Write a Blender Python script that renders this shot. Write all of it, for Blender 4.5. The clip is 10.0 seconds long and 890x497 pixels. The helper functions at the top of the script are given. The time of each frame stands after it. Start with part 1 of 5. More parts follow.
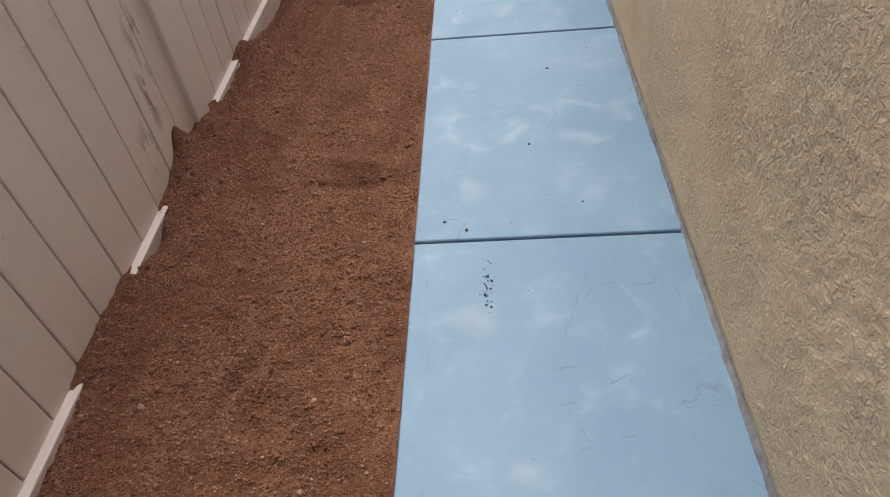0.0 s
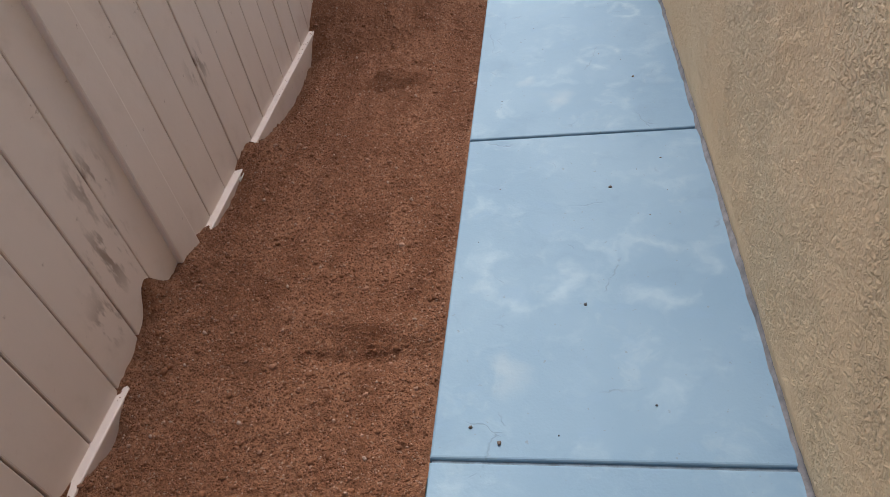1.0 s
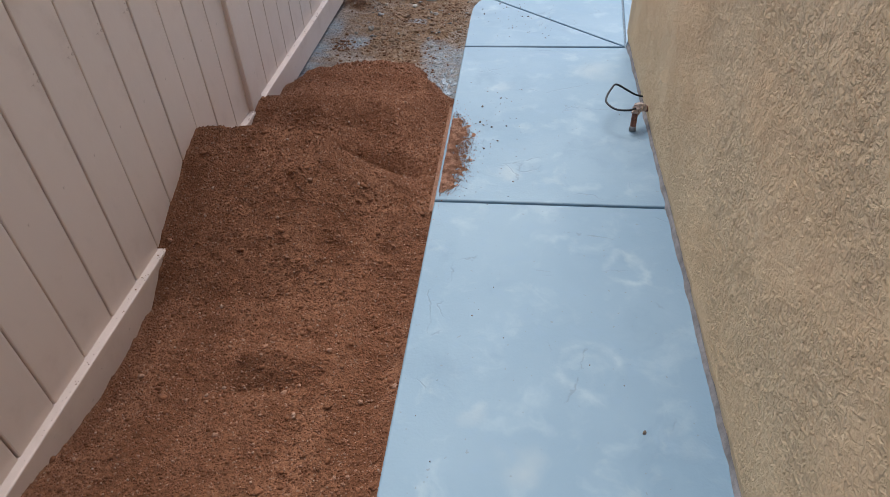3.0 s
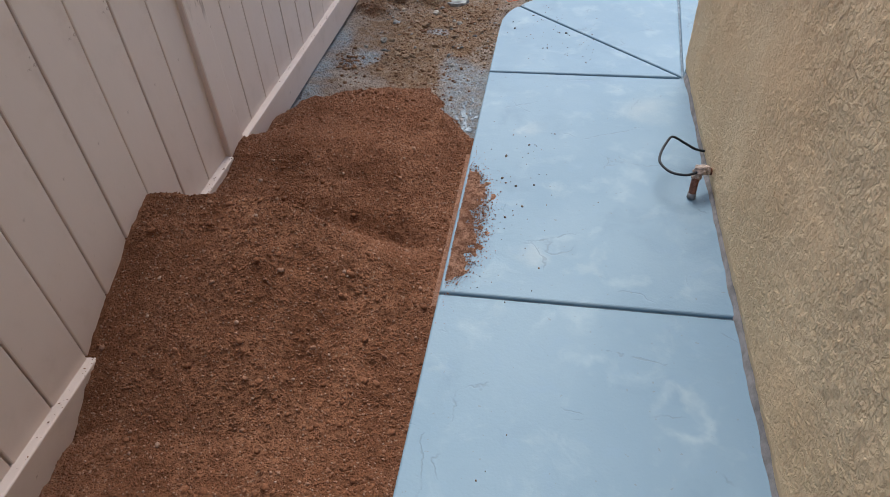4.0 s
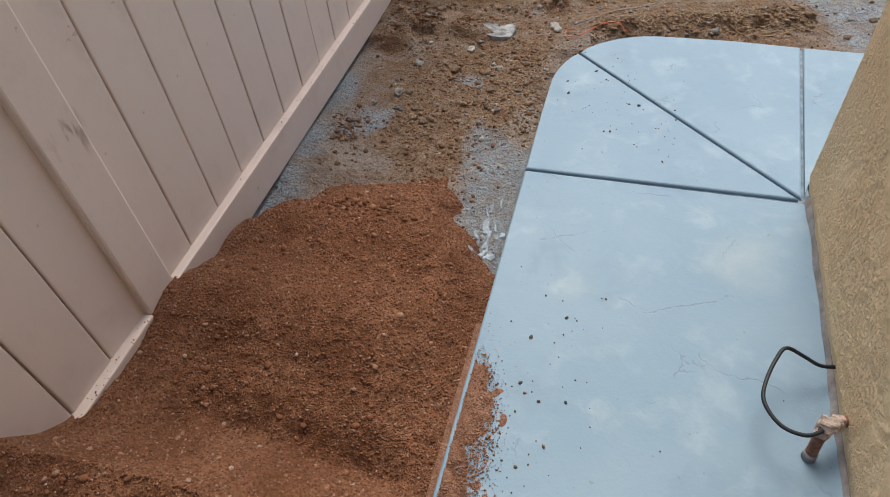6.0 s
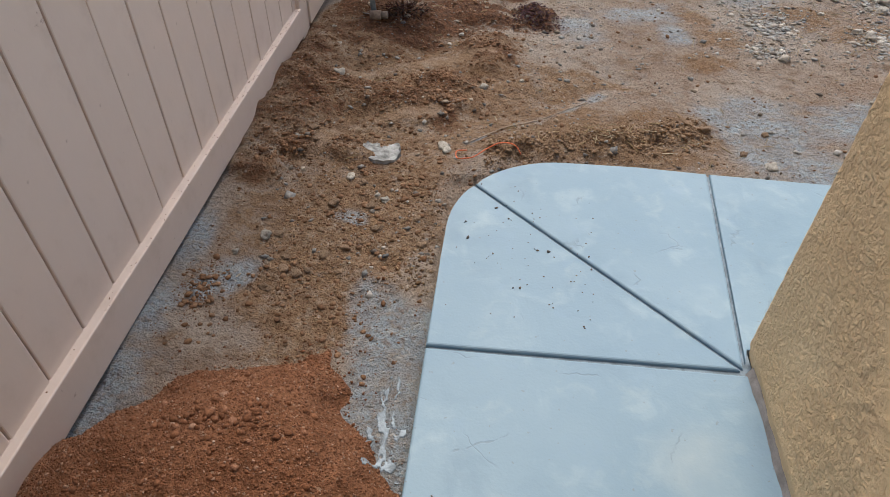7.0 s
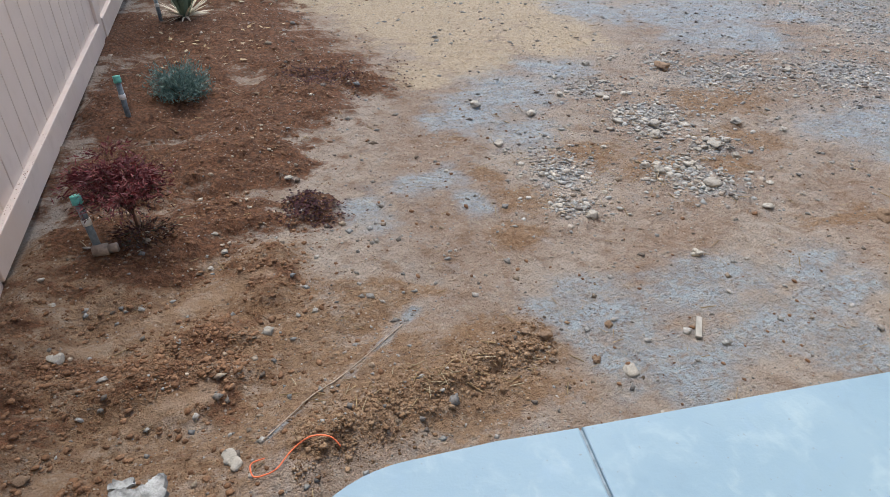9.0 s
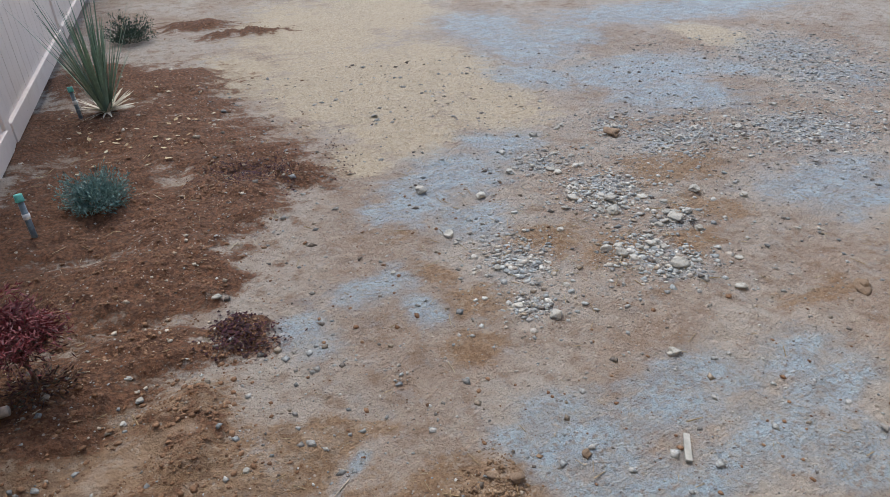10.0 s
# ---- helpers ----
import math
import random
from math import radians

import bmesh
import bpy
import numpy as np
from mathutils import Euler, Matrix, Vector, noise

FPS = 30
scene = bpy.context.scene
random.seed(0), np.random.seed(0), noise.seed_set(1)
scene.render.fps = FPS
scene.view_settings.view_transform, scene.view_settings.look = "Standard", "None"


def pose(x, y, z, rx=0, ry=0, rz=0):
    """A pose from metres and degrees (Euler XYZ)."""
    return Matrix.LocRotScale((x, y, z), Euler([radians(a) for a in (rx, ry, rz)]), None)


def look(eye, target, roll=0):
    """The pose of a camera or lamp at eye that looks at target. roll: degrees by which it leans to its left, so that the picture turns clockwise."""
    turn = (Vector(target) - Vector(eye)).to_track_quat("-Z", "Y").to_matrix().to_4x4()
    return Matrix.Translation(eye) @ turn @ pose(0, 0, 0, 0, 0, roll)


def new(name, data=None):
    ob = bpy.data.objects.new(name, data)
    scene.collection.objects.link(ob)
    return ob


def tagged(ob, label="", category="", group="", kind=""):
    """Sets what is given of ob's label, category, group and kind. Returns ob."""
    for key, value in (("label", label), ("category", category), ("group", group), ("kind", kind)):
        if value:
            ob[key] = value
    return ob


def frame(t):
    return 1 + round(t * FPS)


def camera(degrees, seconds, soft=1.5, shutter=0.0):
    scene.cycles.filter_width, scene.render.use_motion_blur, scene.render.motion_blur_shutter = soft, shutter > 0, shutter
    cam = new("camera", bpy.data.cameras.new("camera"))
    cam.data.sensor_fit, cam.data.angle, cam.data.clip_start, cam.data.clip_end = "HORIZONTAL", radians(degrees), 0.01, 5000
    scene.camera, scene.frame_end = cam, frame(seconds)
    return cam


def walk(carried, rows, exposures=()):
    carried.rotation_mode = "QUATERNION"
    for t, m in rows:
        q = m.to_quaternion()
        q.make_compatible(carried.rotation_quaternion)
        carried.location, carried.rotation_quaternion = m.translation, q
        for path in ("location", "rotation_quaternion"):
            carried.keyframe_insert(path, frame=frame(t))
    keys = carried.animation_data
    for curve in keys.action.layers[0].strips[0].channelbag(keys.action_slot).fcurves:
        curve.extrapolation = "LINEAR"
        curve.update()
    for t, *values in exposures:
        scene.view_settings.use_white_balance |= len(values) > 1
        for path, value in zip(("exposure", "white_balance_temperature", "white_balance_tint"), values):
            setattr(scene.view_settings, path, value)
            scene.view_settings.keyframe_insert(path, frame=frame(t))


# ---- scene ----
cam = camera(68.3, 10.0, 0.85)
PATH = [
    (0, (0.251, 1.108, 1.348), (0.089, 2.512, -0.067), -7.2),
    (0.5, (0.213, 1.436, 1.357), (0.117, 2.826, -0.077), -7.8),
    (1, (0.303, 1.77, 1.34), (-0.036, 3.185, -0.031), -11.1),
    (1.5, (0.309, 2.073, 1.318), (0.065, 3.494, -0.068), -5.2),
    (2, (0.262, 2.389, 1.356), (0.187, 3.834, -0.025), -3.7),
    (2.5, (0.292, 2.787, 1.349), (0.073, 4.265, 0.02), -5.8),
    (3, (0.285, 3.143, 1.343), (0.074, 4.642, 0.037), -3.0),
    (3.2, (0.246, 3.269, 1.346), (0.145, 4.79, 0.051), -2.6),
    (4.3, (0.281, 3.89, 1.291), (-0.046, 5.208, -0.177), -4.5),
    (4.5, (0.218, 4.003, 1.281), (0.02, 5.194, -0.313), -0.7),
    (4.6, (0.187, 4.065, 1.279), (-0.009, 5.214, -0.346), -1.2),
    (5, (0.183, 4.232, 1.289), (0.008, 5.343, -0.364), -2.9),
    (5.5, (0.265, 4.512, 1.312), (-0.164, 5.709, -0.232), -9.7),
    (5.7, (0.285, 4.584, 1.315), (-0.208, 5.789, -0.203), -8.1),
    (6.8, (0.141, 5.087, 1.271), (-0.039, 6.531, -0.101), 0.4),
    (7, (0.148, 5.183, 1.275), (0.006, 6.635, -0.093), 0.6),
    (7.5, (0.194, 5.46, 1.31), (-0.044, 6.967, 0.017), 0.8),
    (8, (0.194, 5.659, 1.316), (0.078, 7.187, 0.031), 2.4),
    (8.5, (0.138, 5.854, 1.346), (0.358, 7.436, 0.142), 2.8),
    (9, (0.172, 6.027, 1.363), (0.622, 7.577, 0.183), 1.7),
    (9.5, (0.302, 6.21, 1.394), (0.858, 7.776, 0.281), -1.2),
    (10, (0.333, 6.346, 1.406), (0.911, 7.943, 0.349), -0.9),
]
walk(cam, [(t, look(eye, target, roll)) for t, eye, target, roll in PATH], exposures=[(0, 0.05, 5950, 10), (2.5, 0.04, 6000, 10), (4.3, -0.04, 6050, 9), (5.5, -0.02, 6400, 9), (7.0, -0.04, 6650, 9), (7.5, 0.02, 6700, 9), (8.0, 0.05, 6700, 9), (8.5, 0.18, 6450, 9), (9.1, 0.21, 6300, 8), (9.6, 0.11, 6050, 7), (10, 0.13, 5950, 6)])
SKY_STRENGTH, SUN_STRENGTH = 0.225, 3.2
SLAB_A, SLAB_B, SLAB_WHITE, SLAB_DARK = (0.162, 0.252, 0.324), (0.196, 0.286, 0.352), (0.36, 0.445, 0.475), (0.135, 0.21, 0.275)
STUCCO_A, STUCCO_B, STUCCO_C = (0.75, 0.54, 0.315), (0.775, 0.59, 0.36), (0.705, 0.50, 0.28)
VINYL_A, VINYL_B = (0.705, 0.597, 0.524), (0.665, 0.56, 0.491)

# world and light: a bright overcast sky
world = bpy.data.worlds.new("sky")
scene.world = world
world.use_nodes = True
wt = world.node_tree
sky = wt.nodes.new("ShaderNodeTexSky")
sky.sky_type = "NISHITA"
sky.sun_disc = False
sky.sun_elevation, sky.sun_rotation = radians(57), radians(353)
sky.air_density, sky.dust_density, sky.ozone_density = 1.0, 3.0, 1.0
wt.links.new(sky.outputs[0], wt.nodes["Background"].inputs["Color"])
wt.nodes["Background"].inputs["Strength"].default_value = SKY_STRENGTH
sun_data = bpy.data.lights.new("sun", "SUN")
sun_data.energy, sun_data.angle, sun_data.color = SUN_STRENGTH, radians(28), (1.0, 0.95, 0.88)
sun = new("sun", sun_data)
sun.matrix_world = look((0, 0, 30), (2.2, -19.0, 0))


# ---- small numeric tools ----
def lattice(ix, iy, seed):
    h = (ix.astype(np.int64) * 374761393 + iy.astype(np.int64) * 668265263 + seed * 1442695041) & 0x7FFFFFFF
    h = ((h ^ (h >> 13)) * 1274126177) & 0x7FFFFFFF
    return ((h ^ (h >> 16)) & 0xFFFF) / 65535.0


def vnoise(x, y, scale, seed=0):
    x, y = np.asarray(x, float) / scale, np.asarray(y, float) / scale
    ix, iy = np.floor(x), np.floor(y)
    fx, fy = x - ix, y - iy
    fx, fy = fx * fx * (3 - 2 * fx), fy * fy * (3 - 2 * fy)
    a, b = lattice(ix, iy, seed), lattice(ix + 1, iy, seed)
    c, d = lattice(ix, iy + 1, seed), lattice(ix + 1, iy + 1, seed)
    return (a + (b - a) * fx) * (1 - fy) + (c + (d - c) * fx) * fy - 0.5


def fbm(x, y, scale, seed=0, octaves=4):
    total, gain = 0, 1.0
    for k in range(octaves):
        total = total + gain * vnoise(x, y, scale / 2 ** k, seed + 17 * k)
        gain *= 0.5
    return total


def sstep(a, b, v):
    u = np.clip((v - a) / (b - a), 0, 1)
    return u * u * (3 - 2 * u)


def blobs(x, y, spots, swell=1.0):
    out = np.zeros(np.shape(x))
    x, y = x + 0.15 * fbm(x, y, 0.32, 101, 4), y + 0.15 * fbm(x, y, 0.32, 131, 4)
    for cx, cy, rx, ry in spots:
        out = np.maximum(out, np.exp(-(((x - cx) / (rx * swell)) ** 2 + ((y - cy) / (ry * swell)) ** 2)))
    return out


# ---- materials ----
def pbr(name, rough=0.8, specular=0.3):
    m = bpy.data.materials.new(name)
    m.use_nodes = True
    b = m.node_tree.nodes["Principled BSDF"]
    b.inputs["Roughness"].default_value = rough
    b.inputs["Specular IOR Level"].default_value = specular
    return m, m.node_tree, b


def node(tree, kind, inputs=(), **props):
    n = tree.nodes.new(kind)
    for k, v in props.items():
        setattr(n, k, v)
    for k, v in dict(inputs).items():
        if isinstance(v, bpy.types.NodeSocket):
            tree.links.new(v, n.inputs[k])
        else:
            n.inputs[k].default_value = v
    return n


def coords(tree):
    return node(tree, "ShaderNodeTexCoord").outputs["Object"]


def noise_tex(tree, vec, scale, detail=4.0, rough=0.55):
    return node(tree, "ShaderNodeTexNoise", {"Vector": vec, "Scale": scale, "Detail": detail, "Roughness": rough}).outputs["Fac"]


def span(tree, value, a, b, c=0.0, d=1.0):
    return node(tree, "ShaderNodeMapRange", {"Value": value, "From Min": a, "From Max": b, "To Min": c, "To Max": d}, interpolation_type="SMOOTHSTEP").outputs[0]


def mix(tree, fac, a, b, blend="MIX"):
    n = tree.nodes.new("ShaderNodeMix")
    n.data_type, n.blend_type = "RGBA", blend
    for sock, v in ((n.inputs[0], fac), (n.inputs[6], a), (n.inputs[7], b)):
        if isinstance(v, bpy.types.NodeSocket):
            tree.links.new(v, sock)
        else:
            sock.default_value = (*v, 1.0) if isinstance(v, tuple) else v
    return n.outputs[2]


def maths(tree, op, a, b=0.0):
    return node(tree, "ShaderNodeMath", {0: a, 1: b}, operation=op).outputs[0]


def bump(tree, b, height, strength, distance):
    n = node(tree, "ShaderNodeBump", {"Height": height, "Strength": strength, "Distance": distance})
    tree.links.new(n.outputs[0], b.inputs["Normal"])


def soil_material(name, dark, mid, light, gritty=1.0, speck=(0.42, 0.32, 0.24)):
    m, t, b = pbr(name, 0.95, 0.15)
    v = coords(t)
    drawn = node(t, "ShaderNodeMapping", {"Vector": v, "Scale": (2.2, 0.7, 1.0)}).outputs[0]
    big, small, grit = noise_tex(t, drawn, 3.6, 6, 0.6), noise_tex(t, v, 95, 5, 0.7), noise_tex(t, v, 330, 3, 0.7)
    c = mix(t, span(t, big, 0.38, 0.62), mid, light)
    c = mix(t, maths(t, "MULTIPLY", span(t, noise_tex(t, v, 7.5, 4, 0.6), 0.52, 0.70), 0.25), c, dark)
    c = mix(t, maths(t, "MULTIPLY", span(t, small, 0.36, 0.58, 1.0, 0.0), 0.55), c, dark)
    c = mix(t, maths(t, "MULTIPLY", span(t, grit, 0.30, 0.55, 1.0, 0.0), 0.28), c, dark)
    cell = node(t, "ShaderNodeTexVoronoi", {"Vector": v, "Scale": 210.0})
    pick = maths(t, "GREATER_THAN", node(t, "ShaderNodeSeparateColor", {0: cell.outputs["Color"]}).outputs[0], 0.97)
    c = mix(t, maths(t, "MULTIPLY", pick, 0.35), c, speck)
    t.links.new(c, b.inputs["Base Color"])
    bump(t, b, maths(t, "ADD", maths(t, "MULTIPLY", small, 0.8), maths(t, "MULTIPLY", grit, 0.4)), 1.0 * gritty, 0.016)
    return m


def plain_material(name, colour, rough=0.7, spread=0.25, scale=30.0, relief=0.3, metallic=0.0, by_object=0.0):
    m, t, b = pbr(name, rough)
    b.inputs["Metallic"].default_value = metallic
    v = coords(t)
    f = noise_tex(t, v, scale, 5)
    lo = tuple(max(0.0, c * (1 - spread)) for c in colour)
    hi = tuple(min(1.0, c * (1 + spread)) for c in colour)
    c = mix(t, span(t, f, 0.3, 0.7), lo, hi)
    if by_object:
        r = node(t, "ShaderNodeObjectInfo").outputs["Random"]
        c = mix(t, maths(t, "MULTIPLY", r, by_object), c, tuple(x * 0.55 for x in colour))
    t.links.new(c, b.inputs["Base Color"])
    bump(t, b, noise_tex(t, v, scale * 4, 3), relief, 0.004)
    return m


def island_material(name, stops, rough=0.8, relief=0.4, scale=120.0):
    """Colour picked piece by piece from a short ramp."""
    m, t, b = pbr(name, rough, 0.25)
    r = node(t, "ShaderNodeNewGeometry").outputs["Random Per Island"]
    ramp = t.nodes.new("ShaderNodeValToRGB")
    t.links.new(r, ramp.inputs[0])
    ramp.color_ramp.elements.remove(ramp.color_ramp.elements[1])
    for k, colour in enumerate(stops):
        e = ramp.color_ramp.elements[0] if k == 0 else ramp.color_ramp.elements.new(k / max(1, len(stops) - 1))
        e.color = (*colour, 1)
    v = coords(t)
    f = noise_tex(t, v, scale, 4)
    c = mix(t, span(t, f, 0.3, 0.7), ramp.outputs[0], mix(t, 1.0, ramp.outputs[0], (0.6, 0.58, 0.56), "MULTIPLY"))
    t.links.new(c, b.inputs["Base Color"])
    bump(t, b, f, relief, 0.004)
    return m


SOIL_D, SOIL_M, SOIL_L = (0.096, 0.042, 0.021), (0.217, 0.094, 0.047), (0.30, 0.143, 0.078)
fill_soil = soil_material("red_brown_fill_soil", SOIL_D, SOIL_M, SOIL_L)
crumb_mat = island_material("soil_crumbs", [(0.17, 0.071, 0.035), (0.195, 0.082, 0.040), SOIL_M, (0.185, 0.078, 0.038), SOIL_M, (0.25, 0.11, 0.056), SOIL_M, (0.30, 0.15, 0.09), (0.38, 0.23, 0.16)], 0.95, 0.4, 300.0)
clod_mat = island_material("dry_clods", [(0.16, 0.086, 0.047), (0.21, 0.115, 0.063), (0.27, 0.16, 0.095), (0.135, 0.072, 0.040)], 0.95, 0.8, 200.0)
gravel_mat = island_material("grey_gravel", [(0.34, 0.36, 0.36), (0.43, 0.43, 0.40), (0.23, 0.25, 0.255), (0.52, 0.50, 0.45), (0.32, 0.27, 0.22), (0.30, 0.33, 0.34)], 0.8, 0.6, 200.0)
stone_mat = plain_material("pale_field_stone", (0.41, 0.385, 0.335), 0.8, 0.3, 40, 0.6, by_object=0.9)
brown_stone_mat = plain_material("brown_field_stone", (0.27, 0.185, 0.122), 0.9, 0.35, 40, 0.8, by_object=0.7)
lump_mat = plain_material("broken_concrete", (0.25, 0.258, 0.255), 0.9, 0.5, 28, 1.0)
litter_mat = island_material("dark_purple_litter", [(0.03, 0.010, 0.014), (0.055, 0.016, 0.024), (0.02, 0.010, 0.010), (0.06, 0.025, 0.032)], 0.95)
straw_mat = island_material("dry_straw", [(0.5, 0.4, 0.24), (0.36, 0.26, 0.14), (0.55, 0.48, 0.34)], 0.8)
vinyl = None


def ground_material():
    m, t, b = pbr("bare_yard_ground", 0.9, 0.2)
    v = coords(t)
    zone = node(t, "ShaderNodeAttribute", attribute_name="zone").outputs["Color"]
    sep = node(t, "ShaderNodeSeparateColor", {0: zone})
    big, mid, small, grit = noise_tex(t, v, 1.7, 6), noise_tex(t, v, 9, 5, 0.62), noise_tex(t, v, 50, 4, 0.65), noise_tex(t, v, 210, 3, 0.7)
    wob = maths(t, "ADD", maths(t, "MULTIPLY", maths(t, "SUBTRACT", mid, 0.5), 1.1), maths(t, "MULTIPLY", maths(t, "SUBTRACT", small, 0.5), 0.7))
    graded = noise_tex(t, node(t, "ShaderNodeMapping", {"Vector": v, "Rotation": (0.0, 0.0, -0.65), "Scale": (2.2, 9.0, 1.0)}).outputs[0], 1.6, 6, 0.68)
    wob = maths(t, "ADD", wob, maths(t, "MULTIPLY", maths(t, "SUBTRACT", graded, 0.5), 1.2))
    wet = span(t, maths(t, "ADD", sep.outputs[0], wob), 0.14, 0.80)
    bed = span(t, maths(t, "ADD", sep.outputs[1], wob), 0.26, 0.62)
    tan = span(t, maths(t, "ADD", sep.outputs[2], wob), 0.24, 0.66)
    c = mix(t, span(t, big, 0.38, 0.62), (0.312, 0.238, 0.184), (0.388, 0.333, 0.282))
    c = mix(t, maths(t, "MULTIPLY", span(t, mid, 0.46, 0.68), 0.62), c, (0.19, 0.108, 0.060))
    c = mix(t, maths(t, "MULTIPLY", span(t, noise_tex(t, v, 14, 5, 0.7), 0.52, 0.66), 0.55), c, (0.33, 0.30, 0.275))
    c = mix(t, tan, c, mix(t, span(t, small, 0.35, 0.65), (0.425, 0.34, 0.235), (0.50, 0.415, 0.305)))
    rust = span(t, maths(t, "ADD", node(t, "ShaderNodeAttribute", attribute_name="zone").outputs["Alpha"], wob), 0.25, 0.75)
    c = mix(t, maths(t, "MULTIPLY", rust, 0.8), c, mix(t, span(t, small, 0.38, 0.62), (0.19, 0.104, 0.050), (0.29, 0.18, 0.098)))
    mud = mix(t, span(t, mid, 0.38, 0.62), (0.28, 0.32, 0.355), (0.34, 0.412, 0.468))
    mud = mix(t, span(t, small, 0.45, 0.7), mud, (0.25, 0.22, 0.195))
    mud = mix(t, maths(t, "MULTIPLY", span(t, graded, 0.46, 0.62), 0.40), mud, (0.30, 0.25, 0.20))
    c = mix(t, maths(t, "MULTIPLY", wet, 0.92), c, mud)
    loam = mix(t, span(t, small, 0.38, 0.62), (0.080, 0.036, 0.019), (0.185, 0.087, 0.046))
    c = mix(t, maths(t, "MULTIPLY", bed, 0.97), c, loam)
    c = mix(t, maths(t, "MULTIPLY", span(t, grit, 0.28, 0.50, 1.0, 0.0), 0.6), c, (0.075, 0.052, 0.038))
    c = mix(t, maths(t, "MULTIPLY", span(t, noise_tex(t, v, 30, 4, 0.7), 0.54, 0.66), 0.24), c, (0.125, 0.088, 0.062))
    packed = span(t, maths(t, "ADD", node(t, "ShaderNodeAttribute", attribute_name="packed").outputs["Fac"], wob), 0.30, 0.95)
    c = mix(t, maths(t, "MULTIPLY", packed, 0.85), c, mix(t, span(t, mid, 0.4, 0.6), (0.30, 0.20, 0.125), (0.36, 0.265, 0.19)))
    light = node(t, "ShaderNodeTexVoronoi", {"Vector": v, "Scale": 70.0})
    pick = maths(t, "GREATER_THAN", node(t, "ShaderNodeSeparateColor", {0: light.outputs["Color"]}).outputs[0], 0.95)
    near = span(t, light.outputs["Distance"], 0.25, 0.4, 1.0, 0.0)
    c = mix(t, maths(t, "MULTIPLY", maths(t, "MULTIPLY", pick, near), 0.5), c, (0.46, 0.42, 0.37))
    chip = node(t, "ShaderNodeTexVoronoi", {"Vector": node(t, "ShaderNodeMapping", {"Vector": v, "Rotation": (0.0, 0.0, 0.5), "Scale": (1.0, 1.7, 1.0)}).outputs[0], "Scale": 34.0, "Randomness": 1.0})
    pick = maths(t, "GREATER_THAN", node(t, "ShaderNodeSeparateColor", {0: chip.outputs["Color"]}).outputs[1], 0.90)
    near = span(t, maths(t, "ADD", chip.outputs["Distance"], maths(t, "MULTIPLY", maths(t, "SUBTRACT", small, 0.5), 0.5)), 0.16, 0.30, 1.0, 0.0)
    c = mix(t, maths(t, "MULTIPLY", maths(t, "MULTIPLY", pick, near), 0.65), c, (0.085, 0.062, 0.048))
    c = mix(t, node(t, "ShaderNodeClamp", {0: maths(t, "MULTIPLY", maths(t, "SUBTRACT", span(t, noise_tex(t, v, 22, 5, 0.75), 0.50, 0.62), maths(t, "MULTIPLY", bed, 0.85)), 0.32)}).outputs[0], c, (0.42, 0.36, 0.29))
    t.links.new(c, b.inputs["Base Color"])
    t.links.new(maths(t, "SUBTRACT", 0.93, maths(t, "MULTIPLY", wet, 0.33)), b.inputs["Roughness"])
    bump(t, b, maths(t, "ADD", maths(t, "ADD", maths(t, "MULTIPLY", mid, 1.1), maths(t, "MULTIPLY", noise_tex(t, v, 24, 5, 0.75), 1.0)), maths(t, "ADD", maths(t, "MULTIPLY", small, 0.6), maths(t, "MULTIPLY", grit, 0.45))), 1.0, 0.034)
    return m


def spot_mask(tree, vec, x, y, r0, r1):
    d = node(tree, "ShaderNodeVectorMath", {0: vec, 1: (x, y, 0.0)}, operation="DISTANCE").outputs["Value"]
    return span(tree, d, r0, r1, 1.0, 0.0)


def scratch(tree, vec, x0, y0, x1, y1):
    """A thin line between two places."""
    n = math.hypot(x1 - x0, y1 - y0)
    turned = node(tree, "ShaderNodeMapping", {"Vector": vec, "Location": ((x0 + x1) / 2, (y0 + y1) / 2, 0.0), "Rotation": (0.0, 0.0, math.atan2(y1 - y0, x1 - x0))}, vector_type="TEXTURE").outputs[0]
    xyz = node(tree, "ShaderNodeSeparateXYZ", {0: turned})
    across = span(tree, maths(tree, "ABSOLUTE", xyz.outputs[1]), 0.0012, 0.0035, 1.0, 0.0)
    along = span(tree, maths(tree, "ABSOLUTE", xyz.outputs[0]), n * 0.4, n * 0.55, 1.0, 0.0)
    return maths(tree, "MULTIPLY", across, along)


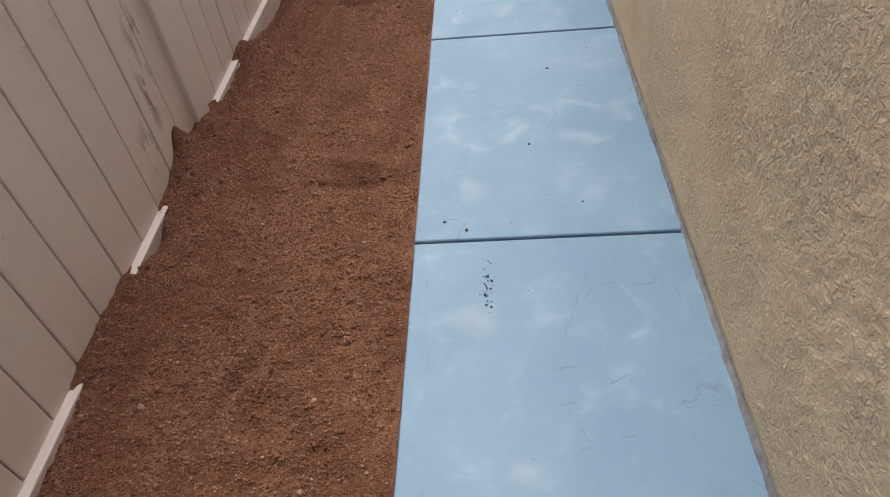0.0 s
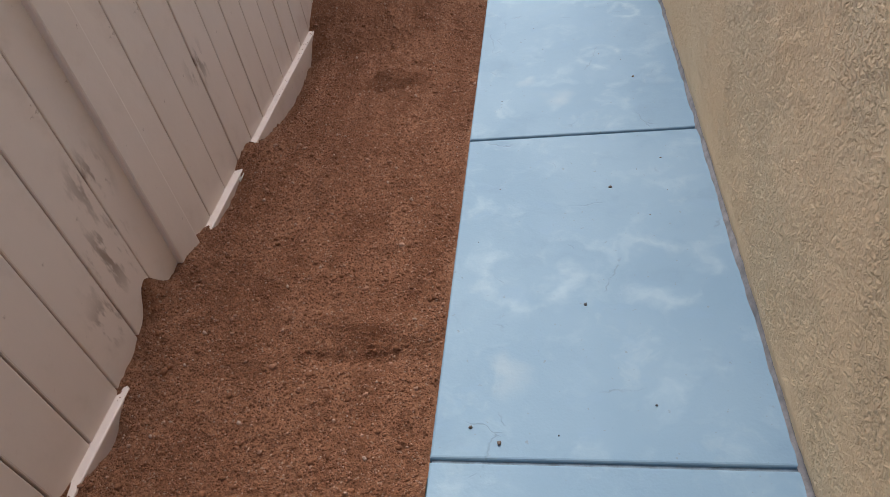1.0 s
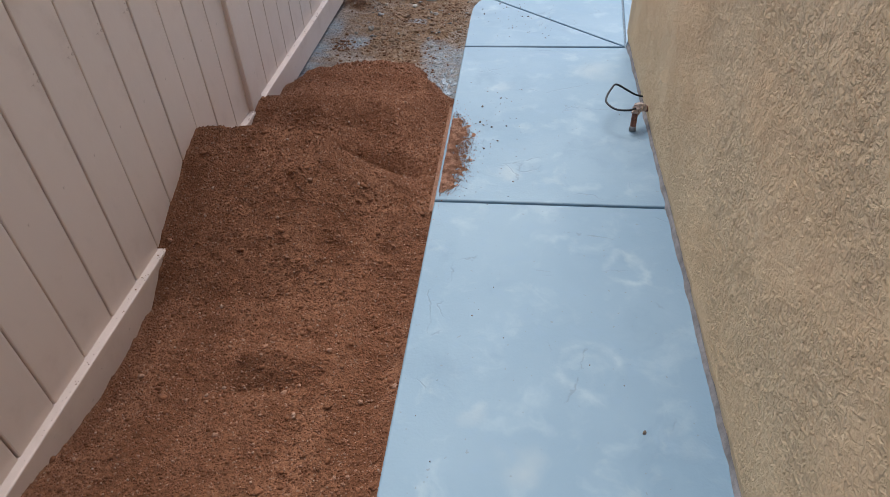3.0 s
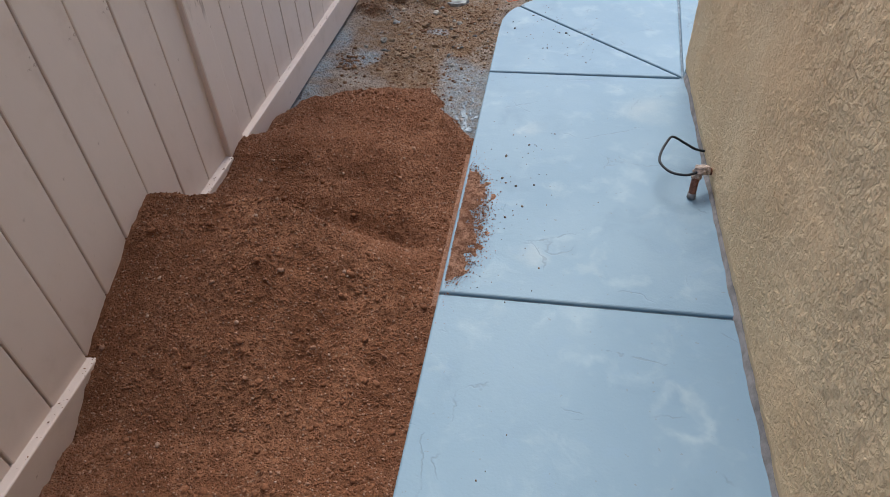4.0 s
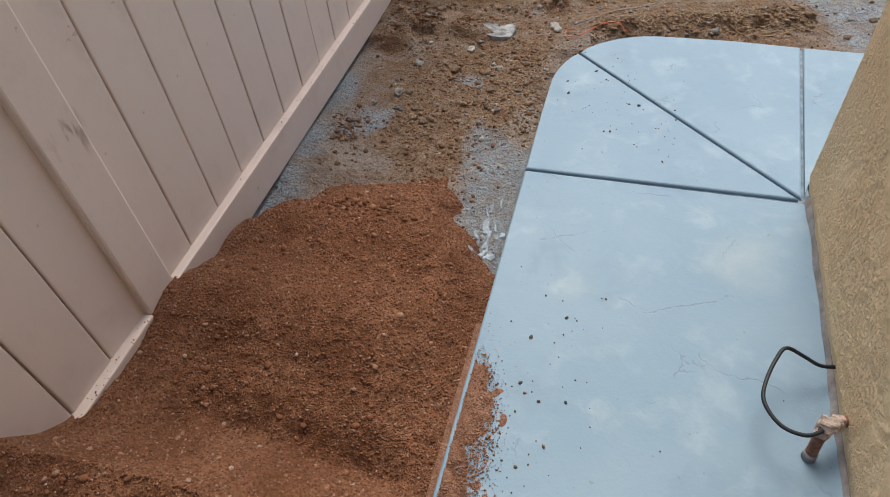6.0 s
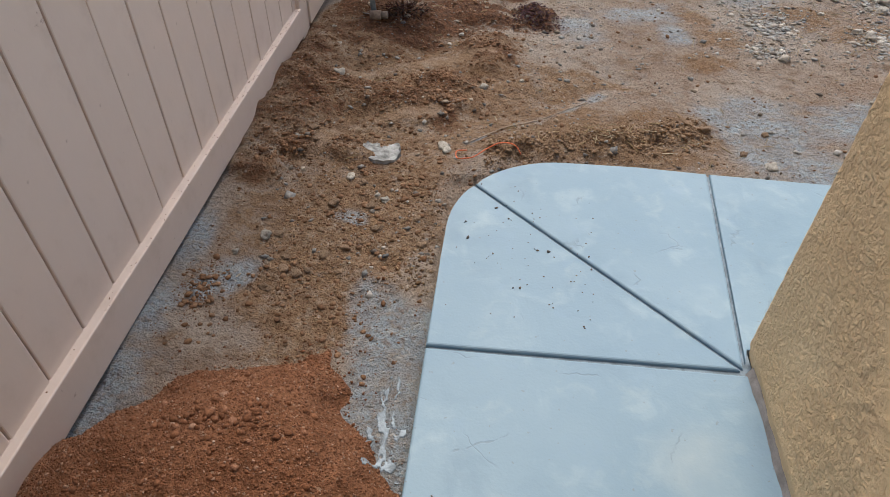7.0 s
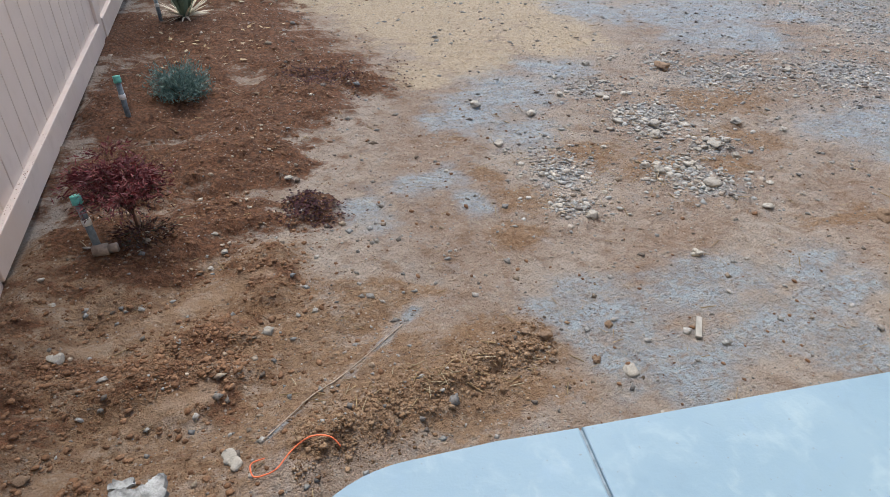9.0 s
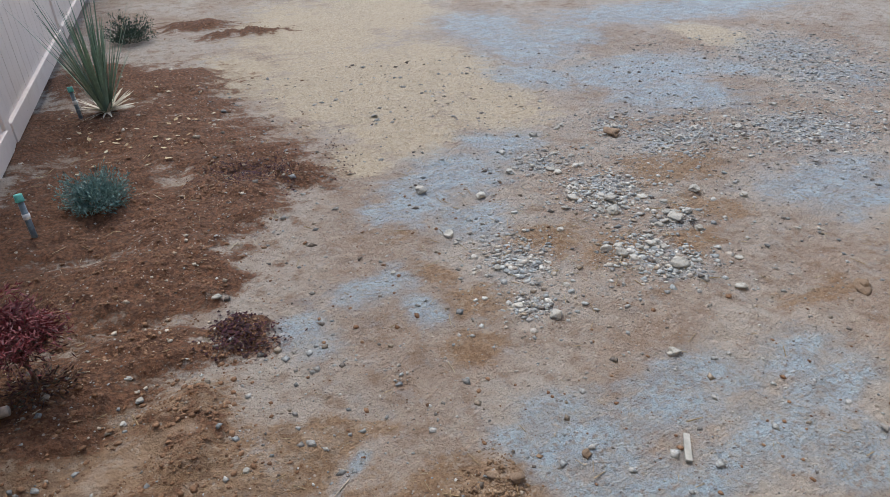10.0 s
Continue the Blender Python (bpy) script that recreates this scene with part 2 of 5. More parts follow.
def slab_material():
    m, t, b = pbr("smooth_trowelled_concrete", 0.62, 0.35)
    v = coords(t)
    warp = node(t, "ShaderNodeTexNoise", {"Vector": v, "Scale": 7.0, "Detail": 4.0})
    off = node(t, "ShaderNodeVectorMath", {0: warp.outputs["Color"], 1: (0.5, 0.5, 0.5)}, operation="SUBTRACT").outputs[0]
    off = node(t, "ShaderNodeVectorMath", {0: off, "Scale": 0.16}, operation="SCALE").outputs[0]
    wv = node(t, "ShaderNodeVectorMath", {0: v, 1: off}, operation="ADD").outputs[0]
    big, mid, fine = noise_tex(t, v, 1.6, 4), noise_tex(t, wv, 6.5, 5, 0.6), noise_tex(t, v, 140, 3)
    c = mix(t, span(t, big, 0.3, 0.7), SLAB_A, SLAB_B)
    c = mix(t, maths(t, "MULTIPLY", span(t, mid, 0.50, 0.76), 0.30), c, SLAB_WHITE)
    c = mix(t, maths(t, "MULTIPLY", span(t, noise_tex(t, wv, 3.7, 5, 0.6), 0.54, 0.70), 0.42), c, SLAB_DARK)
    for x, y, r in ((0.18, 2.16, 0.05), (0.29, 1.76, 0.04), (0.18, 2.71, 0.05), (0.21, 4.08, 0.04), (0.32, 3.94, 0.05), (0.24, 5.11, 0.04), (0.21, 5.76, 0.05), (0.62, 5.93, 0.09)):
        c = mix(t, maths(t, "MULTIPLY", spot_mask(t, wv, x, y, 0.0, r * 1.5), 0.28), c, (0.40, 0.43, 0.40))
    c = mix(t, maths(t, "MULTIPLY", span(t, noise_tex(t, wv, 9.5, 6, 0.7), 0.54, 0.68), 0.30), c, (0.18, 0.275, 0.375))
    c = mix(t, maths(t, "MULTIPLY", span(t, noise_tex(t, wv, 5.2, 5, 0.65), 0.58, 0.72), 0.25), c, (0.33, 0.40, 0.41))
    for x, y, r in ((0.48, 4.23, 0.10), (0.22, 3.02, 0.13), (0.60, 3.05, 0.13), (0.62, 4.62, 0.07), (0.55, 2.2, 0.09)):
        ring = maths(t, "MULTIPLY", spot_mask(t, wv, x, y, r * 0.8, r * 1.25), spot_mask(t, wv, x + 0.01, y - 0.02, r * 1.0, r * 0.55))
        rim = maths(t, "SUBTRACT", spot_mask(t, wv, x, y, r * 0.85, r * 1.2), spot_mask(t, wv, x, y, r * 0.6, r * 0.9))
        c = mix(t, maths(t, "MULTIPLY", maths(t, "MULTIPLY", rim, span(t, mid, 0.38, 0.60)), 0.33), c, SLAB_WHITE)
        c = mix(t, maths(t, "MULTIPLY", ring, 0.10), c, SLAB_DARK)
    off2 = node(t, "ShaderNodeVectorMath", {0: node(t, "ShaderNodeVectorMath", {0: node(t, "ShaderNodeTexNoise", {"Vector": v, "Scale": 26.0, "Detail": 2.0}).outputs["Color"], 1: (0.5, 0.5, 0.5)}, operation="SUBTRACT").outputs[0], "Scale": 0.035}, operation="SCALE").outputs[0]
    wv2 = node(t, "ShaderNodeVectorMath", {0: v, 1: off2}, operation="ADD").outputs[0]
    vor = node(t, "ShaderNodeTexVoronoi", {"Vector": wv, "Scale": 2.6}, feature="DISTANCE_TO_EDGE").outputs["Distance"]
    hair = maths(t, "MULTIPLY", span(t, vor, 0.0, 0.010, 1.0, 0.0), span(t, noise_tex(t, v, 5.5, 2), 0.56, 0.64))
    for x0, y0, x1, y1 in ((0.487, 2.330, 0.441, 2.202), (0.441, 2.202, 0.408, 2.121), (0.374, 1.912, 0.436, 1.947), (0.477, 1.961, 0.548, 1.998), (0.472, 3.096, 0.422, 2.965), (0.481, 4.302, 0.460, 4.231), (0.463, 4.206, 0.418, 4.131),
                           (0.443, 4.795, 0.493, 4.776), (0.510, 4.771, 0.594, 4.762), (0.220, 5.161, 0.375, 5.218), (0.378, 5.716, 0.590, 5.813), (0.102, 5.903, 0.214, 5.959), (0.657, 6.611, 0.696, 6.608)):
        hair = maths(t, "MAXIMUM", hair, maths(t, "MULTIPLY", scratch(t, wv2, x0, y0, x1, y1), span(t, noise_tex(t, v, 38, 2), 0.36, 0.56)))
    c = mix(t, maths(t, "MULTIPLY", hair, 0.42), c, (0.13, 0.17, 0.20))
    c = mix(t, maths(t, "MULTIPLY", span(t, noise_tex(t, v, 60, 2), 0.69, 0.74), 0.65), c, (0.16, 0.19, 0.21))
    t.links.new(c, b.inputs["Base Color"])
    h = maths(t, "ADD", maths(t, "MULTIPLY", mid, 0.6), maths(t, "MULTIPLY", fine, 0.12))
    bump(t, b, maths(t, "SUBTRACT", h, maths(t, "MULTIPLY", hair, 0.3)), 0.35, 0.01)
    return m


def stucco_material():
    m, t, b = pbr("tan_dash_stucco", 0.93, 0.15)
    v = coords(t)
    big, mid, fine = noise_tex(t, v, 2.3, 5), noise_tex(t, v, 28, 5, 0.6), noise_tex(t, v, 260, 3)
    c = mix(t, span(t, big, 0.35, 0.65), STUCCO_A, STUCCO_B)
    c = mix(t, maths(t, "MULTIPLY", span(t, mid, 0.5, 0.72), 0.4), c, STUCCO_C)
    t.links.new(c, b.inputs["Base Color"])
    warp = node(t, "ShaderNodeTexNoise", {"Vector": v, "Scale": 60.0, "Detail": 2.0}).outputs["Color"]
    wv = node(t, "ShaderNodeVectorMath", {0: v, 1: node(t, "ShaderNodeVectorMath", {0: warp, "Scale": 0.016}, operation="SCALE").outputs[0]}, operation="ADD").outputs[0]
    worm = node(t, "ShaderNodeTexNoise", {"Vector": wv, "Scale": 92.0, "Detail": 3.0, "Roughness": 0.6, "Distortion": 0.45}).outputs["Fac"]
    dash = span(t, worm, 0.47, 0.60)
    pit = span(t, worm, 0.36, 0.47)
    worn = span(t, noise_tex(t, v, 4.5, 4, 0.6), 0.34, 0.60, 0.35, 1.0)
    worn = maths(t, "MULTIPLY", worn, span(t, maths(t, "ADD", node(t, "ShaderNodeSeparateXYZ", {0: v}).outputs[2], maths(t, "MULTIPLY", big, 0.16)), 0.09, 0.20, 0.12, 1.0))
    h = maths(t, "ADD", maths(t, "MULTIPLY", maths(t, "ADD", dash, maths(t, "MULTIPLY", pit, 0.5)), worn), maths(t, "ADD", maths(t, "MULTIPLY", mid, 0.4), maths(t, "MULTIPLY", fine, 0.12)))
    bump(t, b, h, 1.0, 0.0034)
    return m


def vinyl_material():
    m, t, b = pbr("almond_vinyl", 0.45, 0.4)
    v = coords(t)
    r = node(t, "ShaderNodeObjectInfo").outputs["Random"]
    c = mix(t, maths(t, "MULTIPLY", r, 0.5), VINYL_A, VINYL_B)
    dust = noise_tex(t, v, 6, 5, 0.6)
    c = mix(t, maths(t, "MULTIPLY", span(t, dust, 0.52, 0.8), 0.35), c, (0.42, 0.32, 0.25))
    place = node(t, "ShaderNodeNewGeometry").outputs["Position"]
    streaky = noise_tex(t, node(t, "ShaderNodeMapping", {"Vector": place, "Scale": (1.0, 1.0, 0.35)}).outputs[0], 24, 4, 0.6)
    for y, z, r in ((2.82, 0.33, 0.16), (2.90, 0.50, 0.12), (2.70, 0.22, 0.10), (3.55, 0.45, 0.10), (5.50, 0.55, 0.08), (6.12, 0.62, 0.09)):
        rub = node(t, "ShaderNodeVectorMath", {0: place, 1: (-0.79, y, z)}, operation="DISTANCE").outputs["Value"]
        c = mix(t, maths(t, "MULTIPLY", maths(t, "MULTIPLY", span(t, rub, 0.0, r, 1.0, 0.0), span(t, streaky, 0.50, 0.62)), 0.75), c, (0.20, 0.13, 0.095))
    # browner towards the foot of the fence, with a ragged upper limit
    foot_wob = noise_tex(t, place, 11, 5, 0.65)
    low = span(t, maths(t, "ADD", node(t, "ShaderNodeSeparateXYZ", {0: place}).outputs[2], maths(t, "MULTIPLY", foot_wob, 0.25)), 0.12, 0.34, 1.0, 0.0)
    c = mix(t, maths(t, "MULTIPLY", low, 0.16), c, (0.33, 0.22, 0.155))
    spots = noise_tex(t, v, 38, 3, 0.6)
    c = mix(t, maths(t, "MULTIPLY", span(t, spots, 0.70, 0.76), 0.5), c, (0.26, 0.17, 0.12))
    t.links.new(c, b.inputs["Base Color"])
    t.links.new(span(t, dust, 0.3, 0.7, 0.40, 0.62), b.inputs["Roughness"])
    bump(t, b, noise_tex(t, v, 14, 3), 0.12, 0.01)
    return m


slab_mat, stucco, vinyl, ground_mat = slab_material(), stucco_material(), vinyl_material(), ground_material()
footing_mat = plain_material("rough_footing", (0.30, 0.27, 0.24), 0.95, 0.3, 20, 0.8)
copper = plain_material("dull_copper_pipe", (0.24, 0.11, 0.075), 0.5, 0.35, 60, 0.2, metallic=0.5)
tape_mat = plain_material("wrapped_white_tape", (0.42, 0.33, 0.27), 0.7, 0.3, 80, 0.6)
zinc = plain_material("grey_pipe_end", (0.22, 0.22, 0.22), 0.6, 0.2, 60, 0.2)
black_rubber = plain_material("black_cable_sheath", (0.018, 0.022, 0.026), 0.5, 0.2, 60, 0.1)
riser_mat = plain_material("grey_riser_pipe", (0.13, 0.16, 0.18), 0.55, 0.3, 50, 0.2)
teal = plain_material("teal_cap", (0.13, 0.42, 0.36), 0.5, 0.25, 50, 0.2)
white_ring = plain_material("worn_white_ring", (0.6, 0.6, 0.58), 0.6, 0.2, 50, 0.2)
orange = plain_material("orange_twine", (0.70, 0.17, 0.075), 0.7, 0.15, 80, 0.2)
lumber = plain_material("weathered_lumber", (0.26, 0.25, 0.225), 0.8, 0.2, 25, 0.5)
twig_mat = plain_material("brown_stem", (0.09, 0.045, 0.03), 0.8, 0.3, 60, 0.4)
red_leaf = island_material("red_burgundy_leaf", [(0.12, 0.020, 0.026), (0.19, 0.032, 0.038), (0.09, 0.024, 0.034), (0.25, 0.07, 0.075), (0.11, 0.05, 0.055)], 0.6, 0.1)
# leaf colour with the shade under the nandina's crown put in
shaded_leaf = island_material("shaded_purple_green_leaf", [(0.05, 0.028, 0.024), (0.08, 0.026, 0.03), (0.045, 0.05, 0.03), (0.11, 0.04, 0.036)], 0.6, 0.1)
blue_leaf = island_material("blue_grey_leaf", [(0.14, 0.25, 0.235), (0.21, 0.335, 0.31), (0.09, 0.165, 0.155), (0.28, 0.41, 0.385)], 0.6, 0.1)
green_leaf = island_material("dusky_green_leaf", [(0.04, 0.07, 0.045), (0.07, 0.11, 0.075), (0.05, 0.07, 0.06)], 0.6, 0.1)
blade_mat = plain_material("grey_green_blade", (0.21, 0.29, 0.20), 0.5, 0.2, 40, 0.1, by_object=1.0)
dry_blade = plain_material("cream_dry_blade", (0.66, 0.59, 0.46), 0.7, 0.15, 40, 0.1, by_object=0.6)


# ---- mesh tools ----
def raw(name, verts, faces, material, smooth=False):
    me = bpy.data.meshes.new(name)
    verts, faces = np.asarray(verts, np.float32), np.asarray(faces, np.int32)
    me.vertices.add(len(verts))
    me.vertices.foreach_set("co", verts.ravel())
    me.loops.add(faces.size)
    me.loops.foreach_set("vertex_index", faces.ravel())
    me.polygons.add(len(faces))
    me.polygons.foreach_set("loop_start", np.arange(0, faces.size, faces.shape[1], dtype=np.int32))
    me.update(calc_edges=True)
    me.validate()
    me.materials.append(material)
    if smooth:
        me.polygons.foreach_set("use_smooth", np.ones(len(me.polygons), bool))
    me.update()
    return me


def part(name, bm, material, parent=None, label="", smooth=False):
    me = bpy.data.meshes.new(name)
    bmesh.ops.recalc_face_normals(bm, faces=bm.faces[:])
    bm.to_mesh(me)
    bm.free()
    me.materials.append(material)
    if smooth:
        me.polygons.foreach_set("use_smooth", np.ones(len(me.polygons), bool))
    ob = new(name, me)
    ob.parent = parent
    return tagged(ob, label)


def hold(name, x, y, z):
    ob = new(name)
    ob.empty_display_size = 0.05
    ob.matrix_world = pose(x, y, z)
    return ob


def box(x0, x1, y0, y1, z0, z1, bevel=0.0, segments=2):
    bm = bmesh.new()
    bmesh.ops.create_cube(bm, size=1)
    for v in bm.verts:
        v.co = Vector((x0 + (v.co.x + 0.5) * (x1 - x0), y0 + (v.co.y + 0.5) * (y1 - y0), z0 + (v.co.z + 0.5) * (z1 - z0)))
    if bevel:
        bmesh.ops.bevel(bm, geom=bm.edges[:], offset=bevel, segments=segments, affect="EDGES", profile=0.5)
    return bm


def sheet(xs, ys):
    """Grid of faces over the lines xs and ys: X, Y as flat arrays, and the quads."""
    X, Y = np.meshgrid(xs, ys)
    nx, ny = len(xs), len(ys)
    i = (np.arange(ny - 1)[:, None] * nx + np.arange(nx - 1)[None, :]).ravel()
    return X.ravel(), Y.ravel(), np.stack([i, i + 1, i + nx + 1, i + nx], 1)


def grow(start, step, end, rate):
    out = [start]
    while out[-1] < end:
        out.append(out[-1] + step)
        step *= rate
    return np.array(out)


def pebble(seed, subdivisions=1, flat=0.6, rough=0.55):
    bm = bmesh.new()
    bmesh.ops.create_icosphere(bm, subdivisions=subdivisions, radius=0.5)
    rnd = random.Random(seed)
    sx, sy = rnd.uniform(0.8, 1.2), rnd.uniform(0.65, 1.0)
    off = Vector((rnd.uniform(0, 50), rnd.uniform(0, 50), 0))
    for v in bm.verts:
        k = 1 + rough * noise.noise(v.co * 2.2 + off) + (0.35 * noise.noise(v.co * 6.0 + off) if subdivisions > 2 else 0) + (0.32 if subdivisions < 3 else 0.05) * rnd.uniform(-1, 1)
        v.co = Vector((v.co.x * sx * k, v.co.y * sy * k, v.co.z * flat * k))
    if subdivisions > 2:
        for _ in range(11):
            n = Vector((rnd.gauss(0, 1), rnd.gauss(0, 1), rnd.gauss(0, 0.8))).normalized()
            reach = max(v.co.dot(n) for v in bm.verts) * rnd.uniform(0.62, 0.85)
            for v in bm.verts:
                over = v.co.dot(n) - reach
                if over > 0:
                    v.co -= n * over * 0.93
    vs = np.array([v.co[:] for v in bm.verts])
    fs = np.array([[v.index for v in f.verts] for f in bm.faces])
    bm.free()
    return vs, fs


GRAINS = [pebble(k, 1, 0.65) for k in range(8)]


def octa(seed):
    rnd = np.random.RandomState(seed)
    vs = np.array([(1, 0, 0), (-1, 0, 0), (0, 1, 0), (0, -1, 0), (0, 0, 1), (0, 0, -1)], float) * 0.5
    vs = vs * rnd.uniform(0.6, 1.2, (6, 1)) + rnd.uniform(-0.12, 0.12, (6, 3))
    fs = np.array([(0, 2, 4), (2, 1, 4), (1, 3, 4), (3, 0, 4), (2, 0, 5), (1, 2, 5), (3, 1, 5), (0, 3, 5)])
    return vs, fs


CRUMBS = [octa(k) for k in range(10)]


def scatter(name, shapes, places, sizes, material, seed=1, squash=1.0):
    """Many small pieces, turned at random, in one mesh."""
    rnd = np.random.RandomState(seed)
    V, F, base = [], [], 0
    which = rnd.randint(0, len(shapes), len(places))
    for k, (vs, fs) in enumerate(shapes):
        sel = np.nonzero(which == k)[0]
        if not len(sel):
            continue
        a, tilt = rnd.uniform(0, 2 * np.pi, len(sel)), rnd.uniform(-0.5, 0.5, len(sel))
        s = sizes[sel][:, None, None] * rnd.uniform(0.8, 1.2, (len(sel), 1, 3))
        p = vs[None] * s
        p[..., 2] *= squash
        px = p[..., 0] * np.cos(tilt)[:, None] + p[..., 2] * np.sin(tilt)[:, None]
        pz = -p[..., 0] * np.sin(tilt)[:, None] + p[..., 2] * np.cos(tilt)[:, None]
        x = px * np.cos(a)[:, None] - p[..., 1] * np.sin(a)[:, None]
        y = px * np.sin(a)[:, None] + p[..., 1] * np.cos(a)[:, None]
        q = np.stack([x, y, pz], -1) + places[sel][:, None, :]
        V.append(q.reshape(-1, 3))
        n = len(vs)
        F.append((fs[None] + (base + n * np.arange(len(sel)))[:, None, None]).reshape(-1, 3))
        base += n * len(sel)
    ob = new(name, raw(name, np.concatenate(V), np.concatenate(F), material))
    return ob


# ---- ground and soil heights ----
FENCE_X, SLAB_W = -0.80, 0.795
WET = [(2.91, 12.34, 0.38, 0.5), (2.94, 11.55, 0.36, 0.56), (2.74, 10.73, 0.19, 0.36), (3.25, 10.51, 0.4, 0.34), (3.36, 9.95, 0.42, 0.34), (3.61, 10.52, 0.52, 0.34), (4.17, 10.27, 0.26, 0.24), (1.88, 9.64, 0.2, 0.2), (1.49, 9.38, 0.25, 0.24), (1.22, 9.16, 0.2, 0.2), (1.03, 9.01, 0.17, 0.14),
       (1.41, 8.87, 0.15, 0.18), (0.49, 8.3, 0.14, 0.1), (0.78, 8.5, 0.17, 0.11), (0.9, 8.22, 0.07, 0.13), (3.25, 8.59, 0.36, 0.2), (3.17, 8.34, 0.2, 0.13), (2.5, 10.83, 0.18, 0.29), (3.49, 11.71, 0.28, 0.3), (5.2, 12.2, 1.6, 0.4)]
WET_NEAR = [(1.19, 7.51, 0.17, 0.12), (1.02, 7.48, 0.11, 0.11), (2.03, 7.54, 0.18, 0.1), (1.55, 7.52, 0.28, 0.1), (2.04, 7.36, 0.2, 0.1), (1.68, 7.3, 0.24, 0.11), (1.86, 7.16, 0.2, 0.13), (-0.19, 6.35, 0.05, 0.12), (-0.09, 6.32, 0.10, 0.16), (-0.8, 7.04, 0.08, 0.16), (-0.79, 6.6, 0.10, 0.2), (-0.76, 6.29, 0.11, 0.16),
            (-0.78, 6.03, 0.12, 0.16), (-0.8, 5.8, 0.12, 0.16), (-0.56, 6.49, 0.05, 0.08), (1.2, 7.32, 0.22, 0.12), (1.33, 7.2, 0.3, 0.12), (-0.36, 6.74, 0.05, 0.04), (-0.64, 6.43, 0.03, 0.07), (-0.05, 6.08, 0.12, 0.3)]
BED = [(-0.72, 10.73, 0.22, 0.42), (-0.32, 9.91, 0.28, 0.38), (0.05, 10.32, 0.42, 0.36), (0.45, 9.92, 0.28, 0.24), (0.64, 9.62, 0.15, 0.11), (-0.4, 9.37, 0.28, 0.3), (0.04, 9.31, 0.3, 0.3), (0.34, 9.48, 0.18, 0.26), (-0.46, 8.76, 0.25, 0.26), (-0.14, 8.79, 0.27, 0.22), (0.12, 8.85, 0.18, 0.18),
       (-0.33, 8.25, 0.24, 0.2), (-0.07, 8.39, 0.18, 0.14), (0.03, 11.5, 0.36, 0.36), (0.16, 10.87, 0.24, 0.28), (-0.28, 10.73, 0.34, 0.32), (-0.5, 11.9, 0.3, 0.3), (0.73, 12.9, 0.38, 0.10), (0.35, 13.43, 0.34, 0.14), (0.25, 8.33, 0.1, 0.1)]
BED_NEAR = [(-0.66, 7.38, 0.19, 0.28), (-0.46, 7.18, 0.12, 0.07), (-0.28, 7.54, 0.27, 0.10), (-0.65, 7.71, 0.17, 0.35), (-0.13, 7.48, 0.14, 0.12), (-0.54, 8.1, 0.26, 0.26), (-0.62, 7.06, 0.11, 0.09), (0.07, 7.94, 0.14, 0.18), (-0.5, 7.55, 0.2, 0.12), (-0.1, 7.66, 0.14, 0.10)]
TAN = [(1.38, 12.85, 0.8, 1.34), (1.36, 11.09, 0.78, 1.19), (2.08, 11.14, 0.54, 1.0), (2.08, 10.21, 0.4, 0.48), (1.43, 10.05, 0.42, 0.45), (1.0, 9.7, 0.25, 0.22), (4.66, 11.23, 0.3, 0.64), (2.2, 13.37, 0.7, 1.1), (0.55, 11.6, 0.3, 0.6)]
RUST = [(2.6, 9.0, 0.36, 0.18), (1.63, 8.6, 0.16, 0.14), (2.5, 8.55, 0.18, 0.13), (1.16, 8.23, 0.14, 0.12), (1.09, 8.47, 0.1, 0.09), (1.86, 8.4, 0.16, 0.13), (2.41, 7.78, 0.2, 0.09), (2.17, 8.33, 0.14, 0.11), (0.88, 7.43, 0.12, 0.08), (0.43, 7.75, 0.16, 0.10), (-0.06, 7.83, 0.2, 0.1), (1.01, 8.85, 0.09, 0.09)]
RUST_NEAR = [(0.2, 7.73, 0.15, 0.09), (0.97, 7.92, 0.1, 0.1), (-0.66, 6.38, 0.05, 0.09), (-0.32, 6.34, 0.15, 0.14), (-0.45, 6.46, 0.1, 0.16), (-0.24, 6.63, 0.16, 0.17), (-0.18, 6.86, 0.15, 0.16), (-0.42, 6.77, 0.13, 0.15), (-0.12, 7.02, 0.12, 0.14), (-0.66, 6.22, 0.05, 0.04), (0.4, 7.37, 0.34, 0.11), (0.79, 7.41, 0.2, 0.11), (-0.35, 7.25, 0.25, 0.12), (0.1, 7.3, 0.25, 0.15), (0.6, 7.2, 0.35, 0.10), (-0.42, 7.5, 0.42, 0.5), (-0.40, 8.0, 0.42, 0.4), (0.05, 7.7, 0.3, 0.25), (0.3, 7.45, 0.3, 0.2), (-0.3, 6.75, 0.3, 0.35)]
RUBBLE = [(2.1, 8.88, 0.2, 0.16), (2.1, 8.77, 0.08, 0.09), (1.98, 9.34, 0.16, 0.15), (1.42, 8.46, 0.13, 0.16), (1.33, 8.12, 0.09, 0.07), (2.02, 8.34, 0.09, 0.12), (2.0, 8.15, 0.14, 0.08), (1.88, 8.3, 0.1, 0.08), (2.26, 8.49, 0.16, 0.08), (3.66, 9.11, 0.47, 0.3), (2.91, 9.31, 0.37, 0.23), (4.76, 9.89, 0.5, 0.46), (2.67, 9.66, 0.14, 0.15), (4.84, 10.52, 0.6, 0.46)]


TRACKS = [((-0.55, 7.02), (-0.46, 7.27)), ((-0.46, 7.27), (-0.32, 7.38)), ((-0.32, 7.38), (-0.12, 7.44)), ((-0.49, 7.67), (-0.31, 7.79)), ((-0.31, 7.79), (-0.10, 7.87)), ((-0.10, 7.87), (0.06, 7.93))]


